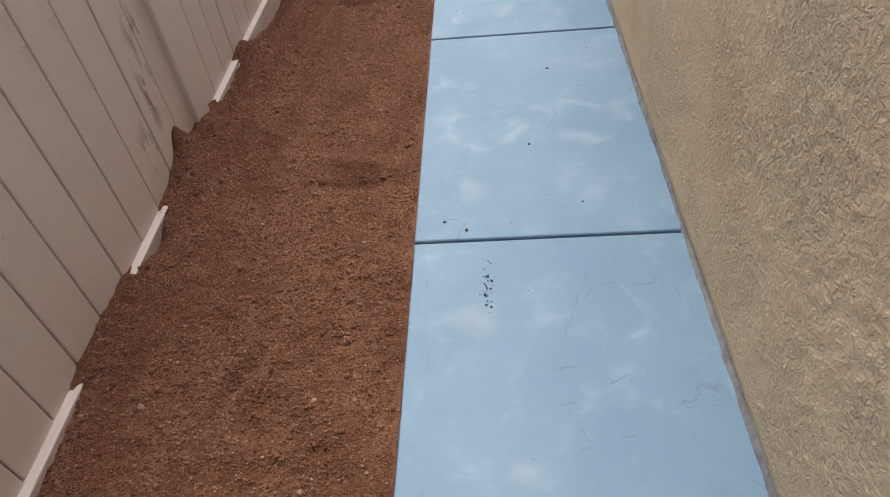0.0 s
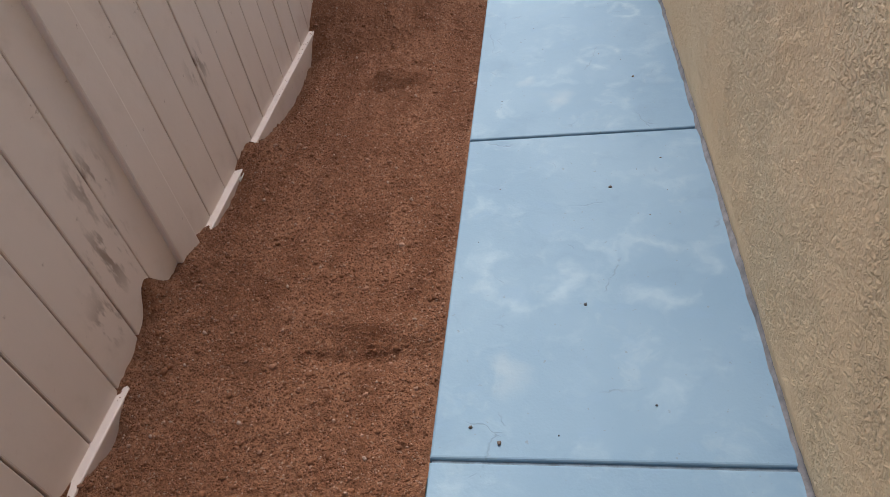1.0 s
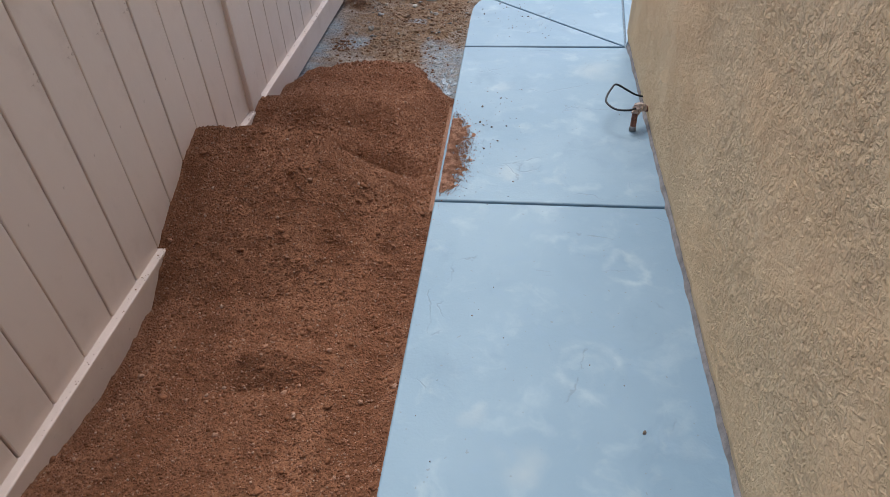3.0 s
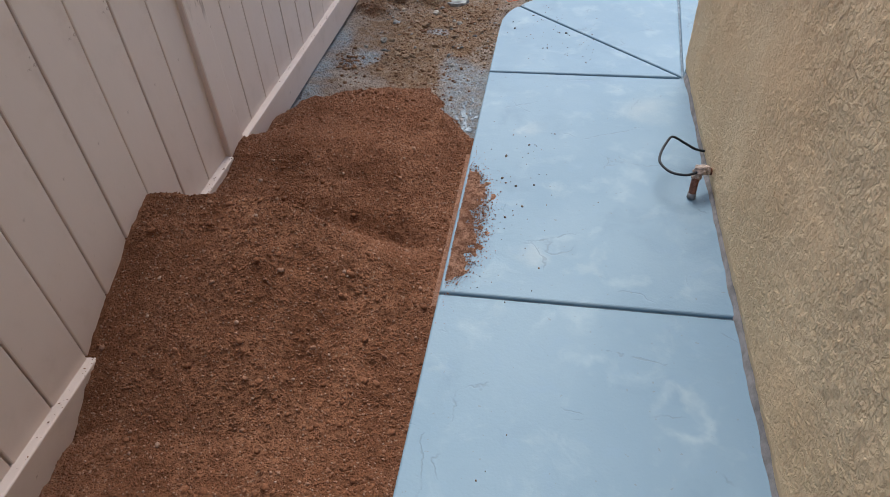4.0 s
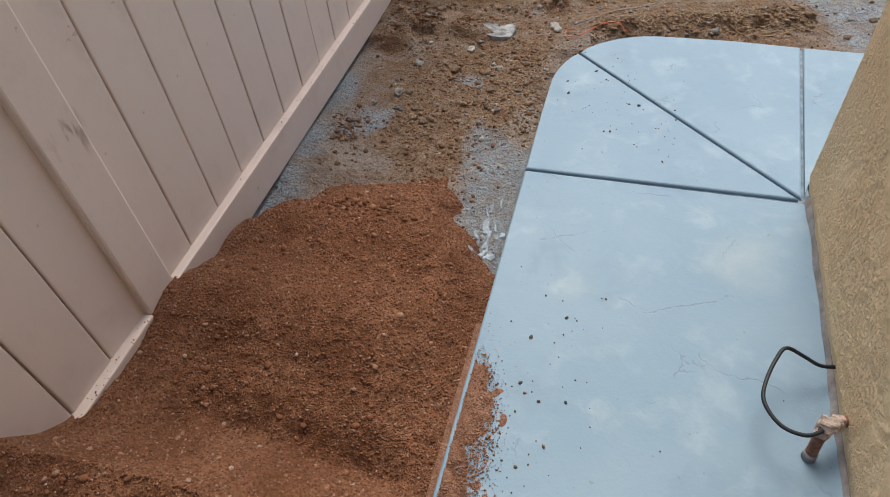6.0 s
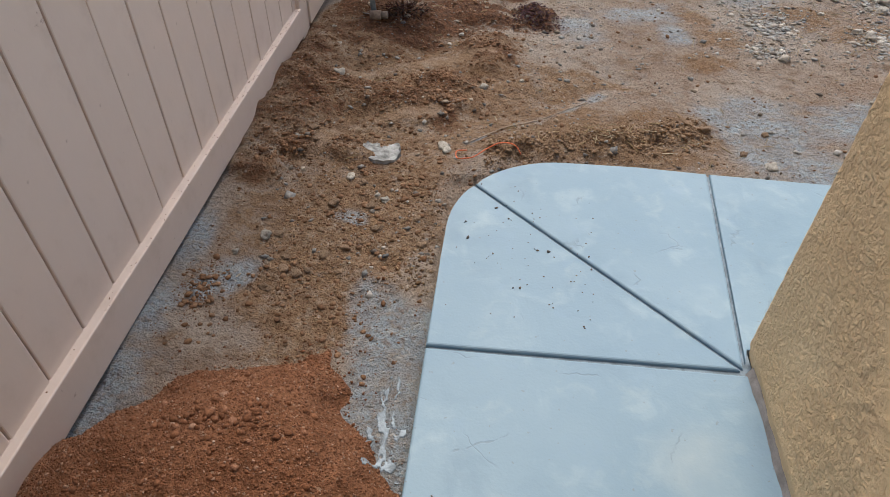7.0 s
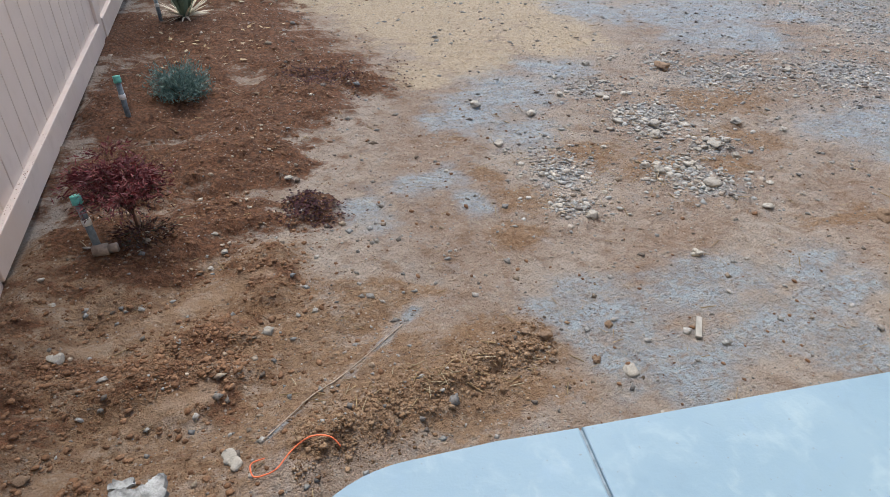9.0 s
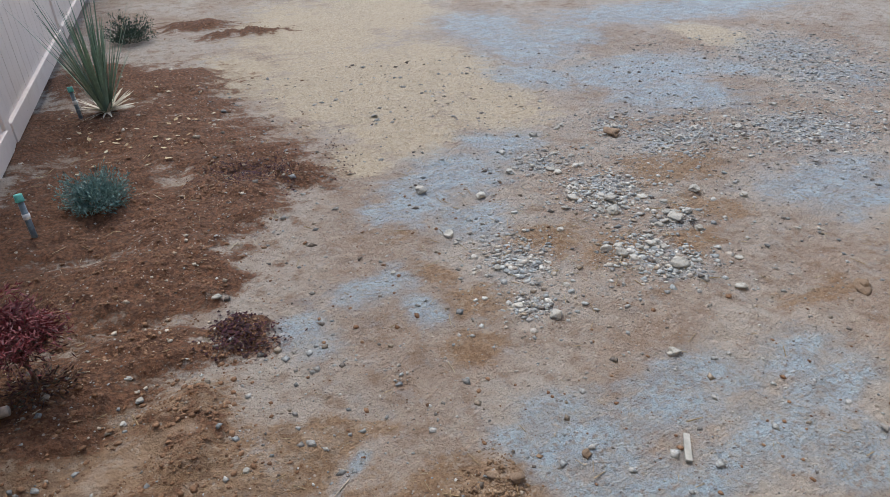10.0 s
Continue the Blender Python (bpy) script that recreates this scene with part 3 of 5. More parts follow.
def packed_soil(x, y):
    """Smooth trodden tracks in the loose soil."""
    out = np.zeros(np.shape(x))
    x, y = x + 0.05 * fbm(x, y, 0.2, 141, 3), y + 0.05 * fbm(x, y, 0.2, 151, 3)
    for (x0, y0), (x1, y1) in TRACKS:
        f = np.clip(((x - x0) * (x1 - x0) + (y - y0) * (y1 - y0)) / ((x1 - x0) ** 2 + (y1 - y0) ** 2), 0, 1)
        out = np.maximum(out, np.exp(-(np.hypot(x - x0 - f * (x1 - x0), y - y0 - f * (y1 - y0)) / 0.05) ** 2))
    return out * (0.75 + 0.9 * fbm(x, y, 0.15, 161, 3))


def yard_height(x, y):
    z = -0.115 + 0.030 * fbm(x, y, 0.9, 3, 3) + 0.012 * fbm(x, y, 0.16, 5, 3)
    loose = sstep(-0.05, 0.25, fbm(x, y, 0.5, 9, 3))
    z = z + (0.006 + 0.010 * loose) * fbm(x, y, 0.055, 6, 2)
    bed = np.maximum(blobs(x, y, BED, 1.3), blobs(x, y, BED_NEAR, 1.2))
    z = z + 0.045 * sstep(0.25, 0.8, bed) + 0.042 * bed * fbm(x, y, 0.24, 19, 2) + 0.030 * bed * fbm(x, y, 0.06, 8, 2)
    z = z + 0.05 * sstep(-0.45, -0.70, x) * sstep(6.95, 7.5, y) * sstep(11.0, 10.0, y) * (0.8 + 0.9 * fbm(x, y, 0.2, 14, 2))
    ridge = np.exp(-(((y - 7.12 - 0.32 * np.clip(x, 0, 1.0)) / 0.085) ** 2)) * sstep(0.0, 0.2, x) * sstep(1.05, 0.8, x)
    z = z + ridge * (0.045 + 0.05 * fbm(x, y, 0.06, 12, 3))
    rut = np.exp(-(((y - 7.42 - 0.5 * x) / 0.10) ** 2)) * sstep(-0.6, -0.2, x) * sstep(1.0, 0.4, x)
    z = z - 0.025 * rut
    z = z + 0.032 * sstep(-0.52, -0.77, x) * sstep(5.5, 5.8, y) * sstep(7.2, 6.8, y)
    pack = packed_soil(x, y)
    z = z + np.clip(pack, 0, 1) * 0.6 * (-0.105 + 0.02 * sstep(-0.2, -0.6, x) - z)
    far = sstep(14, 40, np.hypot(x, y - 6))
    return z * (1 - far) - 0.11 * far


def fill_height(x, y):
    u = np.clip(-x / 0.80, 0, 1)
    near = -0.006 + 0.088 * u ** 1.3
    late = -0.060 + 0.060 * sstep(0.0, 0.5, u) - 0.01 * u
    z = near + (late - near) * sstep(3.3, 4.2, y)
    # first heap, piled against the fence
    yc = 4.985 + 0.04 * (1 - u)
    top = 0.203 * sstep(0.10, 0.62, u) + 0.062 * sstep(0.01, 0.22, u)
    d = y - yc
    ramp = np.clip(1 + d / (0.57 + 0.05 * fbm(x, y * 0, 0.3, 28, 2)), 0, 1)
    side = np.where(d < 0, ramp - 0.05 * np.exp(-((1 - ramp) / 0.13) ** 2), 0.95 * np.exp(-np.abs(d / 0.105) ** 1.25))
    z = z + top * side
    # hollow and second heap
    after = sstep(5.0, 5.2, y)
    z = z + after * (0.015 * sstep(0.2, 0.9, u) - 0.015)
    z = z - 0.058 * np.exp(-((y - 5.205 - 0.04 * u) / 0.055) ** 2) * sstep(0.02, 0.16, u) * (1 - 0.9 * sstep(0.55, 0.85, u))
    z = z + 0.045 * sstep(0.75, 0.95, u) * np.exp(-((y - 5.24) / 0.13) ** 2)
    crest = 0.085 * sstep(0.02, 0.3, u) * np.exp(-((y - 5.53) / 0.15) ** 2) + 0.055 * sstep(0.0, 0.25, u) * np.exp(-((y - 5.83) / 0.17) ** 2)
    z = z + crest
    # ragged far end and the bare strip along the fence
    edge = 6.41 - 0.6 * np.maximum(u - 0.4, 0) ** 1.2 - 1.0 * np.maximum(0.33 - u, 0) + 0.16 * fbm(x, y, 0.2, 31, 3)
    z = z - 0.20 * sstep(edge - 0.45, edge + 0.14, y)
    z = z - 0.05 * sstep(0.80, 0.95, u) * sstep(5.45, 5.7, y)
    # dug hollows, a footprint and a clump at the post
    z = z - 0.026 * np.exp(-(((x + 0.36 - 0.4 * (y - 4.12)) / 0.10) ** 2 + ((y - 4.12) / 0.032) ** 2)) + 0.022 * np.exp(-(((x + 0.36) / 0.15) ** 2 + ((y - 4.215) / 0.04) ** 2)) - 0.026 * np.exp(-(((x + 0.22) / 0.14) ** 2 + ((y - 2.78 - 0.15 * x) / 0.03) ** 2))
    z = z + 0.022 * np.exp(-(((x + 0.22) / 0.14) ** 2 + ((y - 2.85) / 0.04) ** 2))
    z = z - 0.040 * np.exp(-(((x + 0.40 - 0.3 * (y - 2.0)) / 0.03) ** 2 + ((y - 2.0) / 0.13) ** 2)) + 0.022 * np.exp(-(((x + 0.34 - 0.3 * (y - 2.0)) / 0.03) ** 2 + ((y - 2.02) / 0.13) ** 2))
    z = z + 0.10 * np.exp(-(((x + 0.80) / 0.045) ** 2 + ((y - 2.87) / 0.06) ** 2)) + 0.03 * np.exp(-(((x + 0.76) / 0.06) ** 2 + ((y - 3.02) / 0.08) ** 2))
    z = z - 0.034 * sstep(0.86, 0.95, u) * (1.1 * np.exp(-((y - 3.33) / 0.15) ** 2) + np.exp(-((y - 2.46) / 0.10) ** 2) + np.exp(-((y - 1.75) / 0.16) ** 2))
    z = z + sstep(0.84, 0.94, u) * (0.024 * np.exp(-((y - 3.61) / 0.08) ** 2) - 0.012 * sstep(3.62, 3.95, y) * sstep(4.3, 4.05, y))
    z = z + 0.035 * sstep(0.84, 0.95, u) * np.exp(-((y - 2.76) / 0.09) ** 2)
    z = z + 0.03 * sstep(0.9, 1.0, u) * fbm(x, y, 0.25, 44, 2) * sstep(4.6, 4.2, y)
    z = z + 0.024 * fbm(x, y * 0.12, 0.085, 25, 2) * sstep(4.6, 4.2, y) + 0.020 * fbm(x, y, 0.30, 21, 3) + (0.009 + 0.010 * sstep(-0.1, 0.3, fbm(x, y, 0.4, 27, 2))) * 0.8 * fbm(x, y, 0.06, 22, 3) + 0.007 * fbm(x, y, 0.022, 23, 2)
    return z


xs = np.concatenate([-grow(0.95, 0.05, 300, 1.45)[::-1], np.arange(-0.93, 3.2, 0.016), grow(3.2, 0.017, 300, 1.03)])
ys = np.concatenate([-grow(-5.3, 0.06, 300, 1.4)[::-1], np.arange(5.34, 9.6, 0.016), grow(9.6, 0.017, 300, 1.022)])
X, Y, Q = sheet(np.unique(xs), np.unique(ys))
Z = yard_height(X, Y)
under = (X > -0.005) & (Y < 7.02) & (X < 3.2) | (X < -0.0) & (Y < 5.6)
Z = np.where(under, np.minimum(Z, -0.125), Z)
ground_me = raw("ground", np.stack([X, Y, Z], 1), Q, ground_mat, True)
att = ground_me.color_attributes.new("zone", "FLOAT_COLOR", "POINT")
wet = np.maximum(blobs(X, Y, WET, 1.2), blobs(X, Y, WET_NEAR, 1.12))
wet = np.maximum(wet, 0.62 * blobs(X, Y, RUBBLE))
wet = np.maximum(wet, 0.95 * sstep(-0.24, -0.12, X) * sstep(5.7, 5.8, Y) * sstep(6.5, 6.3, Y))
along = np.clip(((X - 0.03) * 0.52 + (Y - 7.22) * 0.46) / (0.52 ** 2 + 0.46 ** 2), 0, 1)
streak = np.hypot(X - 0.03 - 0.52 * along, Y - 7.22 - 0.46 * along + 0.03 * np.sin(3.1 * along))
wet = np.maximum(wet, 0.9 * np.exp(-(streak / (0.012 + 0.016 * along)) ** 2))
rgba = np.stack([wet, np.maximum(blobs(X, Y, BED, 1.45), 0.48 * blobs(X, Y, BED_NEAR, 1.35)), blobs(X, Y, TAN), np.maximum(blobs(X, Y, RUST + RUST_NEAR, 1.2), 0.95 * blobs(X, Y, BED_NEAR, 1.45))], 1).astype(np.float32)
rgba[:, 3] = np.maximum(rgba[:, 3], np.exp(-((Y - 7.13 - 0.32 * np.clip(X, 0, 1.0)) / 0.10) ** 2) * sstep(0.0, 0.2, X) * sstep(1.05, 0.9, X))
att.data.foreach_set("color", rgba.ravel())
pack = ground_me.attributes.new("packed", "FLOAT", "POINT")
pack.data.foreach_set("value", packed_soil(X, Y).astype(np.float32))
ground = tagged(new("ground", ground_me), "bare uneven yard ground of orange-brown soil with grey damp patches", "ground", kind="structure")

# red-brown fill between walkway and fence
X, Y, Q = sheet(np.linspace(-0.815, 0.006, 120), np.concatenate([np.arange(-2.0, 1.2, 0.03), np.arange(1.2, 6.35, 0.007)]))
me = raw("soil_fill", np.stack([X, Y, fill_height(X, Y)], 1), Q, fill_soil, True)
tagged(new("soil_fill", me), "loose red-brown fill soil heaped between walkway and fence", "soil", kind="stuff")

rng = np.random.RandomState(7)
n = 108000
px, py = rng.uniform(-0.79, -0.006, n), 6.25 - 5.0 * rng.uniform(0, 1, n)
pz = fill_height(px, py)
keep = pz > yard_height(px, py)
size = 0.0052 + 0.0058 * rng.power(0.35, n) ** 2
crumbs = scatter("soil_crumbs", CRUMBS, np.stack([px, py, pz], 1)[keep], size[keep], crumb_mat, 3)
tagged(crumbs, "small red-brown crumbs and grit lying on loose soil", "soil crumbs", kind="stuff")
n = 4600
px, py = rng.uniform(-0.79, -0.01, n), 6.2 - 5.0 * rng.uniform(0, 1, n)
pz = fill_height(px, py)
keep = pz > yard_height(px, py)
m = 5000
ex, ey = rng.uniform(-0.76, -0.01, m), rng.uniform(5.6, 6.55, m)
gap = yard_height(ex, ey) - fill_height(ex, ey)
near = (gap > -0.01) & (rng.uniform(0, 1, m) < np.exp(-np.clip(gap, 0, 1) / 0.025))
spread = scatter("strewn_crumbs", CRUMBS, np.stack([ex, ey, np.maximum(yard_height(ex, ey), fill_height(ex, ey)) + 0.001], 1)[near], (0.004 + 0.010 * rng.power(0.35, m) ** 2)[near], crumb_mat, 6)
tagged(spread, "red-brown soil crumbs strewn at the foot of the heap", "soil crumbs", kind="stuff")
tagged(scatter("soil_lumps", GRAINS, np.stack([px, py, pz], 1)[keep], (0.006 + 0.015 * rng.power(0.35, n) ** 2)[keep], crumb_mat, 5), "rounded soil lumps and pebbles on the loose fill", "soil lumps", kind="stuff")

m = 1500
ex, ey = rng.uniform(-0.77, -0.01, m), 6.0 - 4.8 * rng.uniform(0, 1, m)
pale_grit = island_material("dusty_pale_grit", [(0.34, 0.20, 0.135), (0.42, 0.29, 0.215), (0.30, 0.16, 0.10), (0.48, 0.36, 0.28)], 0.95, 0.3, 300.0)
tagged(scatter("pale_grit", GRAINS, np.stack([ex, ey, fill_height(ex, ey) + 0.002], 1), 0.0045 + 0.009 * rng.power(0.4, m) ** 3, pale_grit, 10), "pale dusty pebbles dotted over the red-brown fill", "pebbles", kind="stuff")
m = 70
ex, ey = rng.normal(-0.40, 0.10, m), rng.normal(5.92, 0.05, m)
tagged(scatter("heap_lumps", CRUMBS, np.stack([ex, ey, fill_height(ex, ey) + 0.001], 1), rng.uniform(0.010, 0.026, m), crumb_mat, 9), "larger damp soil lumps on the low end of the heap", "soil lumps", kind="stuff")


# ---- walkway ----
def shrink(poly, g):
    out, n = [], len(poly)
    for i in range(n):
        p, a, c = Vector(poly[i]), Vector(poly[i - 1]), Vector(poly[(i + 1) % n])
        d0, d1 = (p - a).normalized(), (c - p).normalized()
        n0, n1 = Vector((-d0.y, d0.x)), Vector((-d1.y, d1.x))
        m = (n0 + n1).normalized()
        out.append(p + m * (g / max(0.35, m.dot(n0))))
    return out


def slab(name, poly, parent, z0=-0.10, z1=0.0, gap=0.0045, bevel=0.007, material=None):
    """A flat panel over an anticlockwise outline, with a rounded top edge."""
    bm = bmesh.new()
    pts = shrink(poly, gap)
    lo = [bm.verts.new((p.x, p.y, z0)) for p in pts]
    hi = [bm.verts.new((p.x, p.y, z1)) for p in pts]
    bm.faces.new(lo[::-1])
    bm.faces.new(hi)
    n = len(pts)
    for i in range(n):
        bm.faces.new((lo[i], lo[(i + 1) % n], hi[(i + 1) % n], hi[i]))
    if bevel:
        rim = [e for e in bm.edges if all(v.co.z > z1 - 1e-6 for v in e.verts)]
        bmesh.ops.bevel(bm, geom=rim, offset=bevel, segments=3, affect="EDGES", profile=0.5)
    return part(name, bm, material or slab_mat, parent)


walkway = tagged(hold("pavement", 0, 0, 0), "pale blue-grey trowelled concrete walkway with tooled joints", "walkway", kind="structure")
JOINTS = [-1.19, 0.04, 1.26, 2.475, 3.702, 4.933, 6.185]
for a, c in zip(JOINTS, JOINTS[1:]):
    slab("slab", [(0, a), (SLAB_W, a), (SLAB_W, c), (0, c)], walkway)
APEX = (0.772, 6.19)
arc = [(0.37 + 0.365 * math.cos(radians(a)), 6.632 + 0.365 * math.sin(radians(a))) for a in range(90, 181, 6)]
cut = 9
slab("slab", [(0, 6.185), APEX] + arc[cut:] + [(0.003, 6.5)], walkway)
slab("slab", [APEX, (0.829, 6.99)] + [(0.6, 6.999)] + arc[:cut + 1], walkway)
slab("slab", [(APEX[0] + 0.003, 6.20), (0.786, 6.262), (3.2, 6.262), (3.2, 6.90), (1.6, 6.958), (0.829, 6.99)], walkway)
slab("joint_bed", [(0.004, -1.19), (SLAB_W, -1.19), (SLAB_W, 6.26), (3.2, 6.26), (3.2, 6.895), (0.6, 6.993)] + arc + [(0.006, 6.4)], walkway, -0.098, -0.010, 0.004, 0.0, plain_material("joint_grey", (0.17, 0.215, 0.25), 0.9, 0.3, 30, 0.4))


# ---- house wall ----
def house_wall():
    # the unseen upper wall is added height that blocks sky light from the fence
    core = part("wall_house", box(0.80, 1.0, -3.0, 6.235, -0.12, 3.40), footing_mat)
    tagged(core, "tan dash-stucco house wall beside the walkway", "wall", kind="structure")
    rear = part("wall_house_rear", box(1.0, 3.4, 6.03, 6.23, -0.12, 3.40), footing_mat)
    tagged(rear, "tan stucco rear wall of the house", "wall", kind="structure")
    for name, b, label in (("wall_house_far", box(3.2, 3.4, -3.0, 6.03, -0.12, 3.40), "tan stucco far side wall of the house"), ("wall_house_front", box(1.0, 3.2, -3.0, -2.8, -0.12, 3.40), "tan stucco front wall of the house"), ("roof", box(0.80, 3.4, -3.0, 6.23, 3.404, 3.55), "plain flat roof closing the house")):
        tagged(part(name, b, stucco if name != "roof" else footing_mat), label, name.split("_")[0], kind="structure")
    r, yc = 0.011, 6.243
    s_fine = np.arange(0.7, yc - r, 0.0068)
    s = np.concatenate([-grow(-0.7, 0.02, 3.0, 1.25)[::-1][:-1], s_fine])
    line = [(0.7745, v, -1.0, 0.0) for v in s]
    line += [(0.7745 + r - r * math.cos(a), yc - r + r * math.sin(a), -math.cos(a), math.sin(a)) for a in np.linspace(0.1, math.pi / 2, 6)]
    line += [(0.7745 + r + d, yc, 0.0, 1.0) for d in np.concatenate([np.arange(0.008, 0.1, 0.01), grow(0.1, 0.03, 2.5, 1.3)])]
    line = np.array(line)
    zs = np.concatenate([np.arange(0.002, 1.05, 0.0068), grow(1.06, 0.02, 3.3, 1.3)])
    along = np.concatenate([[0], np.cumsum(np.hypot(np.diff(line[:, 0]), np.diff(line[:, 1])))]) - 3.0
    I, Zs, Q = sheet(np.arange(len(line)), zs)
    I = I.astype(int)
    S = along[I]
    dash = fbm(S + 0.012 * fbm(S, Zs, 0.03, 69, 2), Zs * 0.8, 0.017, 61, 3)
    patch = (0.55 + 0.8 * sstep(-0.25, 0.30, fbm(S, Zs, 0.35, 63, 3))) * (0.15 + 0.85 * sstep(0.03, 0.11, Zs + 0.05 * fbm(S, Zs, 0.2, 68, 2)))
    h = 0.0011 * patch * sstep(0.03, 0.30, dash) + 0.0013 * fbm(S, Zs, 0.010, 64, 2) + 0.003 * fbm(S, Zs, 0.8, 66, 2)
    h = h - 0.0085 * sstep(0.055, 0.020, Zs)
    h = h + 0.002 * np.exp(-((Zs - 0.026) / 0.007) ** 2) - 0.004 * sstep(0.018, 0.004, Zs) + 0.003 * vnoise(S, Zs * 0, 0.05, 67) * sstep(0.05, 0.02, Zs)
    V = np.stack([line[I, 0] + line[I, 2] * h, line[I, 1] + line[I, 3] * h, Zs], 1)
    coat = new("stucco_coat", raw("stucco_coat", V, Q[:, ::-1], stucco, True))
    coat.parent = core
    # rough grout strip between slab and stucco
    prof = np.array([(0.7725, -0.004), (0.775, 0.003), (0.778, 0.010), (0.783, 0.016), (0.791, 0.019)])
    ys = np.arange(0.6, 6.19, 0.011)
    J, K, Q = sheet(np.arange(len(prof)), np.arange(len(ys)))
    J, K = J.astype(int), K.astype(int)
    wob = fbm(ys[K], prof[J, 0] * 3, 0.07, 81, 4)
    thick = 0.6 + 0.9 * sstep(-0.3, 0.3, fbm(ys[K], ys[K] * 0, 0.5, 83, 2))
    V = np.stack([prof[J, 0] + 0.006 * wob, ys[K], prof[J, 1] * thick + 0.004 * fbm(ys[K] + 3 * J, J * 0.1, 0.02, 82, 2)], 1)
    strip = new("grout_strip", raw("grout_strip", V, Q, plain_material("mauve_grey_grout", (0.27, 0.25, 0.235), 0.95, 0.22, 30, 0.5), True))
    strip.parent = core


house_wall()


# ---- fence ----
POST_PITCH, POST_W = 2.508, 0.112
POSTS = [-1.90, 0.61, 3.075] + [5.478 + POST_PITCH * k for k in range(7)]


def fence():
    root = tagged(hold("fence", FENCE_X, 5.0, -0.1), "almond vinyl privacy fence of upright boards with posts and rails", "fence")
    inv = root.matrix_world.inverted()

    def shared(name, me, x, y, z, dz=0.0):
        ob = new(name, me)
        ob.parent = root
        ob.matrix_parent_inverse = inv
        ob.matrix_basis = pose(x, y, z)
        return ob

    def mesh_of(name, bm):
        me = bpy.data.meshes.new(name)
        bmesh.ops.recalc_face_normals(bm, faces=bm.faces[:])
        bm.to_mesh(me)
        bm.free()
        me.materials.append(vinyl)
        return me
    post = mesh_of("post", box(-0.051, 0.035, -POST_W / 2, POST_W / 2, -0.4, 1.80, 0.006, 2))
    cap = mesh_of("post_cap", box(-0.06, 0.06, -0.066, 0.066, 1.80, 1.83, 0.012, 2))

    def plank(w, groove):
        bm = box(-0.011, 0.011, -w / 2 + 0.0024, w / 2 - 0.0024, -0.86, 0.86, 0.004, 2)
        if groove:
            for v in bmesh.ops.create_cube(bm, size=1)["verts"]:
                v.co = Vector((-0.005 + v.co.x * 0.006, w / 2 + v.co.y * 0.012, v.co.z * 1.71))
        return mesh_of("board", bm)

    # (sideways shift, height) of the fence line at each post: the one by the heap has settled
    sag = {3: (-0.014, -0.010), 2: (0.0, 0.008)}
    for k, y in enumerate(POSTS):
        dx, dz = sag.get(k, (0.0, 0.0))
        shared("post", post, -0.809 + dx, y, dz)
        shared("post_cap", cap, -0.809 + dx, y, dz)
    for k, (y, y2) in enumerate(zip(POSTS, POSTS[1:])):
        (dx0, dz0), (dx1, dz1) = sag.get(k, (0.0, 0.0)), sag.get(k + 1, (0.0, 0.0))
        span_y = y2 - y - POST_W - 0.004
        turn = math.degrees(math.atan2(dx0 - dx1, y2 - y))
        tilt = math.degrees(math.atan2(dz1 - dz0, y2 - y))
        rail = mesh_of("rail", box(-0.043, 0.043, -span_y / 2, span_y / 2, -0.060, 0.060, 0.004, 3))
        for z in (0.0068, 1.69):
            ob = shared("rail", rail, 0, 0, 0)
            ob.matrix_basis = pose(-0.809 + (dx0 + dx1) / 2, (y + y2) / 2, z + (dz0 + dz1) / 2, tilt, 0, turn)
        w = {1: 0.1465, 2: 0.1447}.get(k, 0.149)
        first = {1: 2.895 - 16 * 0.1465, 2: 3.401 - 2 * 0.1447}.get(k, y + 0.024)
        wide, edge = plank(w, True), first
        while edge + w < y2 - 0.01:
            f = (edge + w / 2 - y) / (y2 - y)
            ob = shared("board", wide, 0, 0, 0)
            ob.matrix_basis = pose(-0.803 + dx0 + (dx1 - dx0) * f + 0.0012 * random.uniform(-1, 1), edge + w / 2, 0.875 + dz0 + (dz1 - dz0) * f, 0, 0, turn)
            edge += w
        if y2 - edge > 0.02:
            shared("board", plank(y2 - edge, False), -0.803 + dx1, (edge + y2) / 2, 0.875 + dz1)


fence()


def plastic_scrap():
    X, Y, Q = sheet(np.linspace(-0.5, 0.5, 12), np.linspace(-0.5, 0.5, 12))
    wave = 0.006 * fbm(X, Y, 0.4, 95, 3)
    ob = new("plastic_scrap", raw("plastic_scrap", np.stack([-0.7615 + 0.012 * (0.5 - Y) ** 2 + wave, 3.475 + 0.055 * X * (0.7 + 0.3 * Y), 0.043 + 0.05 * Y + 0.3 * wave], 1), Q, plain_material("crumpled_white_film", (0.62, 0.58, 0.54), 0.4, 0.15, 50, 0.4), True))
    thick = ob.modifiers.new("thickness", "SOLIDIFY")
    thick.thickness = 0.0015
    tagged(ob, "crumpled scrap of pale plastic film caught on the fence rail", "plastic scrap")


plastic_scrap()


